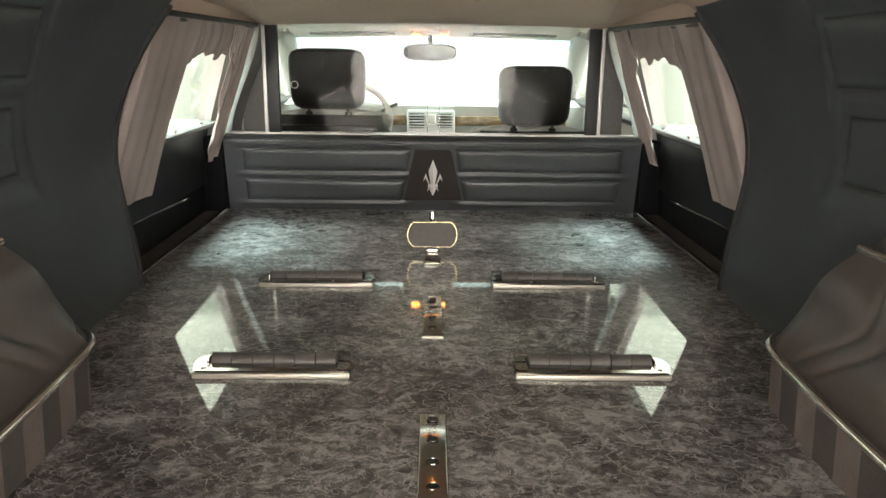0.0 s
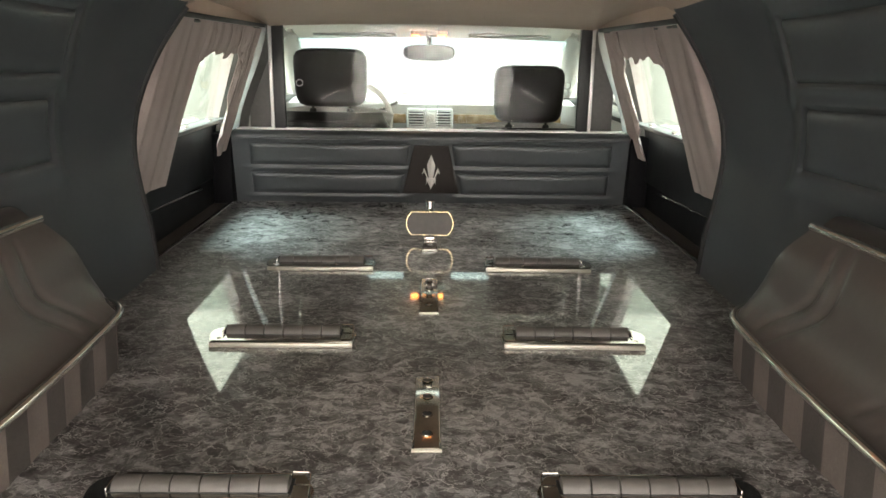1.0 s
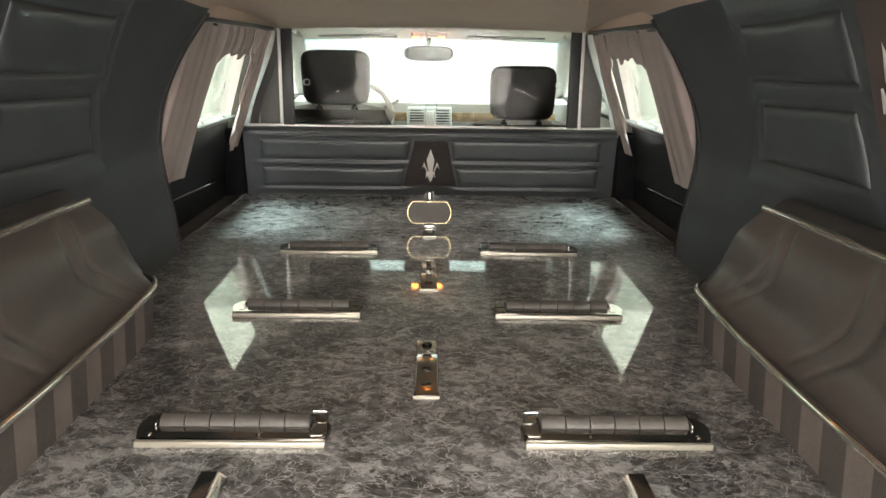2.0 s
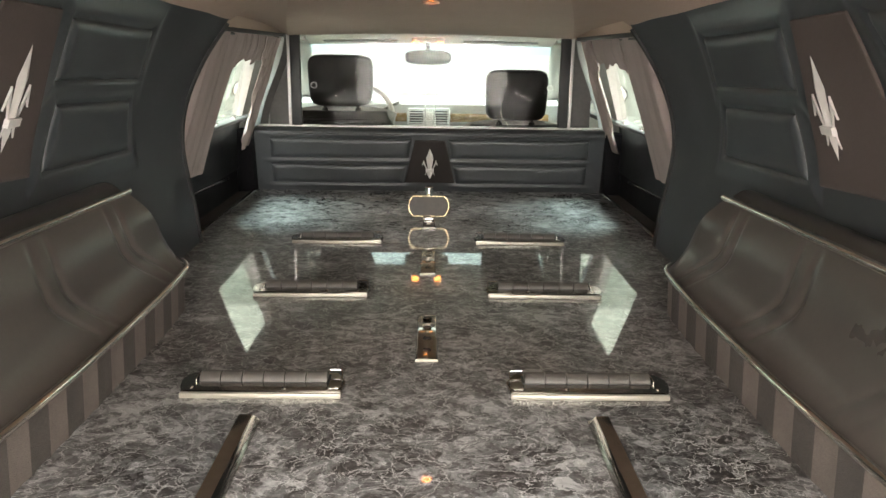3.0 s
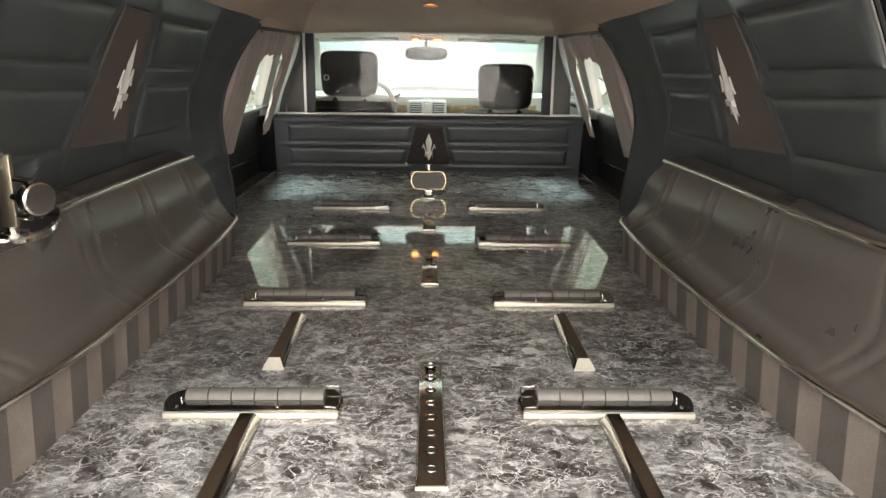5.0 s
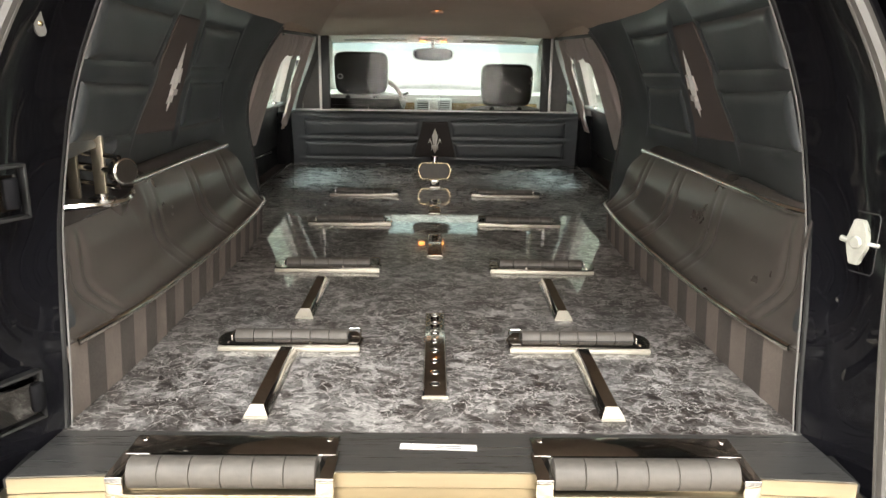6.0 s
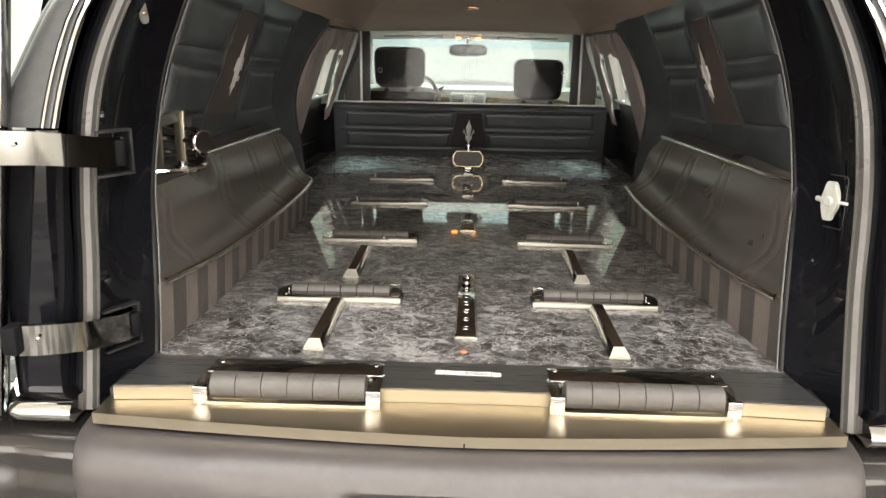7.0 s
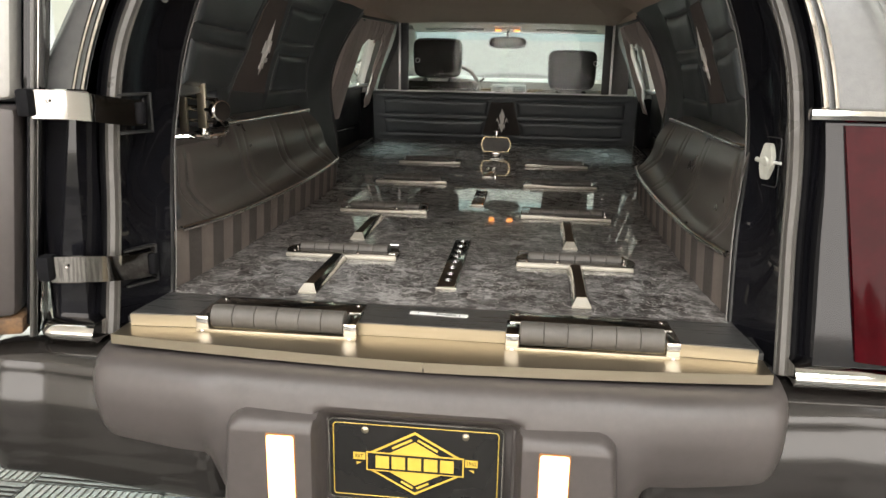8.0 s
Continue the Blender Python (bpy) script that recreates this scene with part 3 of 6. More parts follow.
def cushion(s, side):
    t = thing("side_cushion", (s * 0.62, 0.8, DECK), "black vinyl side cushion with chrome beading over a striped carpet skirt", "cushion", "side cushions")

    def f(u, v):
        y0 = lerp(0.128 + 0.07 * v, CUSHION_Y1, u)
        # v = 0 at the lower bead, 1 at the upper bead; the front end falls away in a curve
        y = y0 - 0.094 * step(0.75, 1.0, u) * v ** 0.8
        xk, zk = foot(y)[0], kick_z(y)
        xb, zb = bead_x(y), bead_z(y)
        if s < 0:
            zb -= 0.028 * step(0.57, 0.50, y)
        a = v ** (1.25 - 0.33 * step(0.8, 1.0, u))
        bulge = 0.018 * math.sin(math.pi * v) ** 2
        x = lerp(xk, xb, v ** 0.86) + 0.009 * math.sin(2 * math.pi * v)
        z = lerp(zk, zb, a)
        g = groove(y, v) * math.sin(math.pi * min(1, v * 1.02)) ** 0.7
        return Vector((s * (x + 0.0055 * g), y, z + bulge * 0.2 - 0.002 * g))

    def behind(u, v):
        p = f(u, v)
        return Vector((s * (wall_x(p.y, 0.9) + 0.01), p.y, p.z - 0.01))

    part("cushion", sheet(f, 640, 140, behind), LEATHER_DARK, t)

    def top(u, v):
        y = lerp(0.205 if s > 0 else 0.536, 1.385, u)
        xb, zb = bead_x(y), bead_z(y)
        xw = wall_x(y, zb + 0.015) + 0.004
        return Vector((s * lerp(xb + 0.003, xw, v), y + 0.05 * v * step(0.9, 1, u), zb + 0.001 + 0.012 * math.sin(math.pi * v) + 0.012 * v))

    part("ledge", sheet(top, 40, 8, lambda u, v: top(u, v) - Vector((0, 0, 0.004))), LEATHER_DARK, t, "black padded ledge")
    y1 = 1.39
    part("upper_bead", tube([(s * (bead_x(y) - 0.004 + 0.018 * step(0.27, 0.20, y)), y, bead_z(y) + 0.006) for y in np.linspace(0.20 if s > 0 else 0.525, y1, 26)], 0.0075, 12), BEAD, t, "satin chrome bead")
    low = [(s * (kick_x(y) - 0.004), y, kick_z(y)) for y in np.linspace(0.142, 1.40, 28)]
    # the bead turns round the front end in one sweep
    for k in range(1, 15):
        a = k / 14 * math.pi * 0.56
        low.append((s * (lerp(kick_x(1.40) - 0.004, 0.630, (1 - math.cos(a)))), 1.40 + 0.098 * math.sin(a), kick_z(1.45) + 0.004 * k / 14))
    part("lower_bead", tube(low, 0.0072, 12), BEAD, t, "satin chrome bead")
    # striped carpet skirt, stripe by stripe
    first, wide = (0.152, 0.0538) if s < 0 else (0.199, 0.0607)
    edges = [first + (k - 0.5) * wide for k in range(-2, 34)]
    edges = [min(1.56, max(0.125, e)) for e in edges]
    for i in range(len(edges) - 1):
        ya, yb = edges[i], edges[i + 1]
        if yb - ya < 0.002:
            continue

        def front(u, v, ya=ya, yb=yb):
            d = lerp(ya, yb, u)
            x, y = skirt(d)
            z = lerp(DECK - 0.002, kick_z(y) - 0.002, v)
            return Vector((s * (x + 0.002 * math.sin(math.pi * u) + 0.006 * (1 - v)), y, z))

        part("carpet_stripe", sheet(front, 6 if ya > TURN - 0.06 else 3, 4, lambda u, v, q=front: q(u, v) + Vector((s * 0.02, -0.02 * step(TURN, TURN + 0.08, q(u, v).y), 0))), CARPET_LIGHT if i % 2 == 0 else CARPET_DARK, t)


for s, side in SIDES:
    cushion(s, side)


def headliner():
    mid = curve([-0.1, 0.6, 1.2, 2.2, 3.0], [1.475, 1.455, 1.43, 1.39, 1.345])

    def seam(y):
        return max(0.03, 0.59 * (max(0.0, (y - 0.45)) / 2.55) ** 0.75)

    def panel(u, v):
        y = lerp(0.45, 2.995, u)
        w = seam(y)
        x = lerp(-w, w, v)
        return Vector((x, y, mid(y) + 0.012 * (1 - (2 * v - 1) ** 2)))

    def cove(s):
        def f(u, v):
            y = lerp(-0.02, 2.995, u)
            w = seam(y)
            x1 = wall_x(y, wall_top(y)) + 0.004 if y < 2.06 else lerp(wall_x(2.06, wall_top(2.06)) + 0.004, 0.70, step(2.06, 2.3, y))
            zs = mid(y)
            x = lerp(w, x1, v)
            z = lerp(zs, wall_top(y), v ** 1.5) + 0.02 * math.sin(math.pi * v)
            return Vector((s * x, y, z))
        return f

    bm = sheet(panel, 60, 20, lambda u, v: panel(u, v) + Vector((0, 0, 0.04)))
    for s, side in SIDES:
        c = cove(s)
        join(bm, sheet(c, 60, 16, lambda u, v: c(u, v) + Vector((0, 0, 0.04))))
    solid("ceiling", bm, HEADLINER, "beige cloth headliner with an arched seam", "ceiling", kind="structure")
    solid("roof", box(-0.88, 0.88, -0.12, 4.05, 1.60, 1.64, 0.01), GLOSS_BLACK, "black painted roof over the headliner", "roof", kind="structure")
    for s, side in SIDES:
        solid("wall_body_" + side, sheet(lambda u, v, s=s: Vector((s * (OUT[s] + 0.02 * u - 0.30 * max(0.0, lerp(0.30, 1.60, v) - 1.12)), lerp(0.20, 2.06, u), lerp(0.30, 1.60, v))), 6, 20, lambda u, v, s=s: Vector((s * (OUT[s] - 0.01 + 0.02 * u - 0.30 * max(0.0, lerp(0.30, 1.60, v) - 1.12)), lerp(0.20, 2.06, u), lerp(0.30, 1.60, v)))), GLOSS_BLACK, "plain black painted body side", "wall", kind="structure")
        solid("roof_edge_" + side, box(min(s * 0.64, s * 0.90), max(s * 0.64, s * 0.90), 2.2, 4.05, 1.565, 1.60), GLOSS_BLACK, "black painted roof edge", "roof", kind="structure")


headliner()


# ---- partition behind the front seats ----
def partition():
    t = tagged(new("partition"), "low dark blue-grey vinyl partition with padded panels and a silver badge", "partition", kind="structure")
    t.location = (0, 3.0, DECK)

    def front(x, z, d):
        lean = 0.046 * (z - DECK) / 0.27
        return Vector((x, 3.0 - lean - d, z))

    def core(u, v):
        x = lerp(-0.74, 0.74, u)
        r = 0.022
        if v < 0.8:
            z = lerp(DECK - 0.004, 0.972 - r, v / 0.8)
            rise = max(math.exp(-((z - q) / 0.011) ** 2) for q in (0.724, 0.8315, 0.943))
            return front(x, z, 0.0065 * rise * step(0.70, 0.66, abs(x)) * step(0.085, 0.12, abs(x)))
        a = (v - 0.8) / 0.2 * math.pi / 2
        p = front(x, 0.972 - r, 0)
        return p + Vector((0, r * (1 - math.cos(a)) * 1.6, r * math.sin(a)))

    part("core", sheet(core, 60, 90, lambda u, v: Vector((core(u, v).x, 3.045, core(u, v).z))), LEATHER, t)
    for s in (-1, 1):
        for c in (((0.114, 0.736), (0.672, 0.736), (0.675, 0.817), (0.097, 0.817)), ((0.091, 0.846), (0.675, 0.846), (0.676, 0.930), (0.076, 0.930))):
            q = [(s * a, b) for a, b in c]
            if s < 0:
                q = [q[1], q[0], q[3], q[2]]
            pad("upholstery_panel", q, front, 0.013, LEATHER, t, soft=0.022)
    pad("badge_panel", [(-0.108, 0.738), (0.108, 0.738), (0.064, 0.925), (-0.064, 0.925)], front, 0.004, BADGE_BROWN, t, "black panel behind the badge", soft=0.006)
    spear(lambda a, b, d: front(a, 0.823 + b, 0.004 + d), t, 0.136, "silver spearhead badge")
    solid("trim_partition", box(-0.73, 0.73, 3.0, 3.05, 0.9725, 0.978, 0.001), SILVER, "thin silver strip on top of the partition", "trim", kind="structure")
    w = tagged(new("window_partition"), "sliding clear glass window above the partition with silver side rails", "window", kind="structure")
    w.location = (0, 3.02, 0.978)
    for s in (-1, 1):
        a, b = sorted((s * 0.598, s * 0.586))
        part("rail", box(a, b, 2.998, 3.03, 0.978, 1.352, 0.002), SILVER, w, "silver upright rail")
        a, b = sorted((s * 0.586, s * 0.545))
        part("jamb", box(a, b, 3.004, 3.03, 0.978, 1.352, 0.002), BLACK, w, "black channel")
    for x0, x1, y in ((-0.548, 0.022, 3.012), (-0.022, 0.548, 3.022)):
        g = part("pane", box(x0, x1, y, y + 0.004, 0.979, 1.350), PANE_THIN, w, "clear glass pane", smooth=False)
        g.visible_shadow = False
    for x, y in ((0.0215, 3.0105), (-0.0215, 3.0205)):
        part("pane_edge", box(x - 0.0012, x + 0.0012, y, y + 0.001, 0.979, 1.350), EDGE_GLASS, w, "pale ground glass edge", smooth=False)
    for x in (-0.49, 0.505):
        ring = [(x + 0.012 * math.cos(k * math.tau / 18), 3.009, 1.145 + 0.012 * math.sin(k * math.tau / 18)) for k in range(18)]
        part("finger_ring", tube(ring, 0.0014, 5, closed=True), SILVER, w)
    for s, side in SIDES:
        # pillar trim between partition and door
        def pil(u, v, s=s):
            z = lerp(0.955, 1.37, v)
            x = lerp(0.728, 0.80, u) - 0.118 * step(0.95, 1.36, z)
            return Vector((s * x, lerp(3.035, 3.12, u), z))
        solid("pillar_foot_" + side, box(*sorted((s * 0.755, s * 0.83)), 3.0, 3.10, 0.60, 0.955, 0.004), MATTE_BLACK, "black lower pillar trim beside the partition", "pillar", kind="structure")
        solid("pillar_" + side, sheet(pil, 6, 16, lambda u, v: pil(u, v) + Vector((0.02, 0.06, 0))), PILLAR, "grey cloth covered pillar beside the partition", "pillar", kind="structure")
        a, b = sorted((s * 0.602, s * 0.70))
        solid("pillar_inner_" + side, box(a, b, 3.10, 3.13, 0.90, 1.36, 0.004), PILLAR, "grey cloth trim beside the partition window", "trim", kind="structure")


partition()


# ---- side doors with windows and curtains ----
def side_door(s, side, number):
    d = tagged(new("door_%d" % number), "closed rear side door, black trim panel with a silver strip", "door", kind="structure")
    d.location = (s * 0.84, 2.6, 0.55)

    def skin(x0, x1, y0, y1, z0, z1, bev=0.004):
        a, b = sorted((s * x0, s * x1))
        return box(a, b, y0, y1, z0, z1, bev)

    def panel(u, v):
        y, z = lerp(2.07, 3.12, u), lerp(0.60, 1.0, v)
        return Vector((s * (0.835 + 0.014 * math.sin(math.pi * v) - 0.012 * step(0.93, 1.0, v)), y, z))

    part("panel", sheet(panel, 20, 18, lambda u, v: panel(u, v) + Vector((s * 0.06, 0, 0))), DOOR_TRIM, d)
    part("arm_panel", skin(0.822, 0.850, 2.2, 3.02, 0.785, 0.985, 0.012), DOOR_TRIM, d)
    part("strip", tube([(s * 0.826, y, 0.798 - 0.045 * (y - 2.29)) for y in np.linspace(2.22, 2.84, 10)], 0.0045, 6), NICKEL, d, "thin dull chrome trim strip")
    part("screw", moved(lathe([(0.006, 0), (0.006, 0.003), (0.003, 0.005)], 10), pose(s * 0.84, 2.96, 0.80, 0, -90 * s, 0)), SILVER, d)
    for y in (2.70, 2.98):
        part("lock_clip", skin(0.815, 0.835, y - 0.02, y + 0.02, 0.985, 1.012, 0.004), CHROME, d, "small chrome catch on the sill")
    # frame of the window
    part("window_frame", join(join(skin(0.80, 0.87, 2.07, 3.3, 0.99, 1.004), skin(0.70, 0.78, 2.07, 3.3, 1.55, 1.58)), moved(skin(-0.02, 0.015, 3.15, 3.29, 0.985, 1.56), Matrix(((1, 0, -0.22 * s, s * 1.07), (0, 1, 0.29, -0.29), (0, 0, 1, 0), (0, 0, 0, 1))))), PILLAR, d, "grey window frame")

    def pane(u, v):
        z = lerp(1.002, 1.56, v)
        return Vector((s * (0.85 - 0.22 * (z - 1.0)), lerp(2.07, 3.3 + 0.3 * (z - 1.0), u), z))

    g = part("pane", sheet(pane, 1, 1, lambda u, v: pane(u, v) + Vector((s * 0.004, 0, 0))), PANE, d, "clear window glass", smooth=False)
    g.visible_shadow = False
    a, b = sorted((s * 0.84, s * 0.88))
    solid("wall_sill_" + side, box(a, b, 2.06, 4.6, 0.30, 0.60), GLOSS_BLACK, "black painted body sill", "wall", kind="structure")

    # curtains
    r = random.Random(5 + number)
    ph = [r.uniform(0, 6) for _ in range(4)]

    def hang(z):
        """The curtains lean inwards from the door to the rail at the roof."""
        return 0.80 - 0.357 * (z - 0.87)

    def cloth(off, y, z, amp, freq):
        w = math.sin(freq * y + ph[0] + 0.5 * math.sin(7 * z + ph[1])) + 0.45 * math.sin(2.3 * freq * y + ph[2] + 2 * z)
        return Vector((s * (hang(z) - off + amp * w), y, z))

    def rear_curtain(u, v):
        z = lerp(0.874 - 0.014 * u, 1.340, v)
        y = lerp(2.074, 2.408 - 0.020 * math.sin(math.pi * v) + 0.03 * step(0.72, 1.0, v), u ** 1.1)
        return cloth(-0.075 * step(0.16, 0.0, u), y, z, 0.0035 + 0.0025 * step(0.75, 1.0, v), 34)

    def valance(u, v):
        y = lerp(2.385, 2.90, u)
        low = 1.221 + 0.030 * step(0.0, 0.2, u) - 0.014 * math.exp(-((u - 0.54) / 0.09) ** 2) + 0.006 * math.sin(31 * u)
        z = lerp(low, 1.342, v)
        puff = 0.010 * math.sin(math.pi * v) * abs(math.sin(3.6 * math.pi * u))
        return cloth(0.004 + puff, y, z, 0.004, 60)

    def front_curtain(u, v):
        z = lerp(0.880 + 0.02 * u, 1.335, v)
        ya = float(np.interp(z, [0.87, 0.97, 1.11, 1.20, 1.24, 1.33], [2.93, 2.882, 2.845, 2.838, 2.79, 2.78]))
        y = lerp(ya, 3.045, u)
        return cloth(0.012 - 0.03 * step(0.8, 1.0, u), y, z, 0.0065, 105)

    solid("window_head_" + side, box(*sorted((s * 0.615, s * 0.632)), 2.065, 3.14, 1.345, 1.59, 0.003), HEADLINER, "beige cloth rail over the side window", "trim", kind="structure")
    solid("window_bead_" + side, box(*sorted((s * 0.606, s * 0.6145)), 2.065, 3.0, 1.338, 1.352, 0.002), BLACK, "thin black seam over the side window", "trim", kind="structure")
    c = thing("curtain", (s * 0.79, 2.4, 0.872), "taupe pleated curtain drawn aside at the rear side window", "curtain", "window curtains")
    part("cloth", sheet(rear_curtain, 60, 30, lambda u, v: rear_curtain(u, v) + Vector((s * 0.003, 0, 0))), CURTAIN, c)
    part("valance", sheet(valance, 60, 10, lambda u, v: valance(u, v) + Vector((s * 0.003, 0, 0))), CURTAIN, c, "gathered cloth valance")
    part("rod", tube([(s * 0.640, y, 1.336) for y in (2.08, 2.5, 3.06)], 0.005, 8), BLACK, c, "black curtain rail")
    c = thing("curtain", (s * 0.78, 2.93, 0.88), "narrow taupe curtain gathered beside the partition pillar", "curtain", "window curtains")
    part("cloth", sheet(front_curtain, 30, 22, lambda u, v: front_curtain(u, v) + Vector((s * 0.003, 0, 0))), CURTAIN, c)


side_door(-1, "left", 1)
side_door(1, "right", 2)


# ---- casket hardware on the deck ----
ROWS_Y = (0.417, 0.967, 1.527, 2.062)


def casket_roller():
    """One deck roller: polished tray with a rounded outer end, segmented rubber roller sunk in it, screws. Built at the rear right place."""
    x0, x1, y0, y1, z = 0.149, 0.438, 0.417, 0.502, DECK
    t = thing("casket_roller", ((x0 + x1) / 2, (y0 + y1) / 2, z), "grey segmented rubber roller in a dark chrome tray on the deck", "casket roller", "deck rollers")
    ol = [(x0, y0 + 0.004), (x1 - 0.012, y0 + 0.004), (x1 - 0.003, y0 + 0.03), (x1, y0 + 0.05)]
    for k in range(1, 7):
        a = k / 6 * math.pi / 2
        ol.append((x1 - 0.034 + 0.034 * math.cos(a), y0 + 0.05 + 0.035 * math.sin(a)))
    ol += [(x0 + 0.012, y1), (x0 - 0.004, y0 + 0.05)]
    bm = slab(ol, lambda a, b, d: Vector((a, b, z + d)), 0.012)
    bmesh.ops.bevel(bm, geom=list(bm.edges), offset=0.0022, segments=2, affect="EDGES")
    part("tray", bm, NICKEL, t, "polished dark chrome tray")
    part("front_lip", box(x0, x1 - 0.010, y0 - 0.003, y0 + 0.006, z, z + 0.010, 0.002), PALE_STEEL, t, "bright steel lip")
    part("back_rim", box(x0 + 0.030, x1 - 0.040, y1 - 0.006, y1 - 0.001, z + 0.010, z + 0.015, 0.0012), NICKEL, t)
    loop = [(x0 + 0.027, y1 - 0.010, z + 0.0215), (x0 + 0.006, y1 - 0.011, z + 0.0215), (x0 + 0.003, y1 - 0.016, z + 0.020), (x0 + 0.001, y0 + 0.018, z + 0.0135), (x0 + 0.005, y0 + 0.014, z + 0.0132), (x0 + 0.022, y0 + 0.014, z + 0.0132)]
    part("bracket", tube(loop, 0.0013, 6), NICKEL, t)
    part("bracket", box(x1 - 0.030, x1 - 0.027, y0 + 0.038, y1 - 0.008, z + 0.011, z + 0.019, 0.001), NICKEL, t)
    # the tray isn't cut; a black strip paints the slot's shade
    part("well", box(x0 + 0.024, x1 - 0.030, y0 + 0.038, y0 + 0.074, z + 0.0115, z + 0.0126), BLACK, t, "black strip for the shaded slot round the roller")
    n, xa, xb = 6, x0 + 0.028, x1 - 0.033
    for i in range(n):
        a, b = lerp(xa, xb, i / n), lerp(xa, xb, (i + 1) / n)
        part("roller_segment", moved(lathe([(0.0145, 0), (0.0165, 0.0010), (0.0165, b - a - 0.0014), (0.0145, b - a - 0.0004)], 24), pose(a, y0 + 0.056, z + 0.0100, 0, 90, 0)), RUBBER, t)
    for px, py in ((x0 + 0.022, y0 + 0.018), (x1 - 0.026, y0 + 0.018), (x0 + 0.100, y0 + 0.018), (x1 - 0.045, y1 - 0.010)):
        part("screw", moved(lathe([(0.0045, 0), (0.0045, 0.001), (0.002, 0.002)], 8), pose(px, py, z + 0.0118)), CHROME, t)
    return t


def roller_left(src):
    """A mirrored build for the other side: half a turn would put the lip in front, so it is built by mirroring the meshes."""
    t = thing("casket_roller", (-src.location.x, src.location.y, src.location.z), src["label"], "casket roller", "deck rollers")
    for c in src.children:
        bm = bmesh.new()
        bm.from_mesh(c.data)
        for v in bm.verts:
            v.co.x = -v.co.x
        bmesh.ops.reverse_faces(bm, faces=bm.faces)
        bmesh.ops.translate(bm, verts=bm.verts, vec=t.location)
        part(c.name.split(".")[0], bm, c.data.materials[0], t, c["label"] if "label" in c else "")
    return t


right_roller = casket_roller()
left_roller = roller_left(right_roller)
for row in ROWS_Y[1:]:
    for src in (right_roller, left_roller):
        copy_thing(src, pose(src.location.x, src.location.y + row - ROWS_Y[0], src.location.z))


def guide_bar():
    t = thing("guide_bar", (0.2895, 0.135, DECK), "polished dark chrome guide bar lying on the marbled deck", "guide bar", "guide bars")
    x, y0, y1, z = 0.2895, 0.135, 0.412, DECK
    bm = bmesh.new()
    prof = [(-0.020, 0.0), (-0.020, 0.003), (-0.0105, 0.018), (0.0105, 0.018), (0.020, 0.003), (0.020, 0.0)]
    ends = [(y0, 1.0, 0.0), (y0 + 0.001, 1.0, 0.25), (y0 + 0.016, 1.0, 1.0), (y1 - 0.012, 1.0, 1.0), (y1, 1.0, 0.2)]
    rings = [[bm.verts.new((x + a, yy, z + (b if b <= 0.003 else lerp(0.003, b, k)))) for a, b in prof] for yy, w, k in ends]
    for q, w in zip(rings, rings[1:]):
        for k in range(5):
            bm.faces.new((q[k], q[k + 1], w[k + 1], w[k]))
    bm.faces.new(rings[0][::-1])
    bm.faces.new(rings[-1])
    part("bar", bm, NICKEL, t)
    # thin pale plate over the bevel; the bright reflection is put into its colour
    bevel = bmesh.new()
    low = [bevel.verts.new((x + a, yy, z + zz)) for a, yy, zz in ((-0.0190, y0 - 0.0008, 0.0045), (0.0190, y0 - 0.0008, 0.0045), (0.0104, y0 + 0.0146, 0.0184), (-0.0104, y0 + 0.0146, 0.0184))]
    high = [bevel.verts.new(v.co + Vector((0, -0.0004, 0.0008))) for v in low]
    bevel.faces.new(high)
    bevel.faces.new(low[::-1])
    for k in range(4):
        bevel.faces.new((low[k], low[(k + 1) % 4], high[(k + 1) % 4], high[k]))
    part("end_bevel", bevel, PALE_STEEL, t, "pale plate on the bevelled end, reflected brightness in its colour", smooth=False)
    part("end_plate", box(x - 0.0195, x + 0.0195, y0 - 0.003, y0 + 0.004, z, z + 0.004, 0.001), PALE_STEEL, t)
    return t


bar = guide_bar()
for x, y in ((-0.2895, 0.135), (0.2865, 0.607), (-0.2895, 0.607)):
    copy_thing(bar, pose(x, y, DECK))


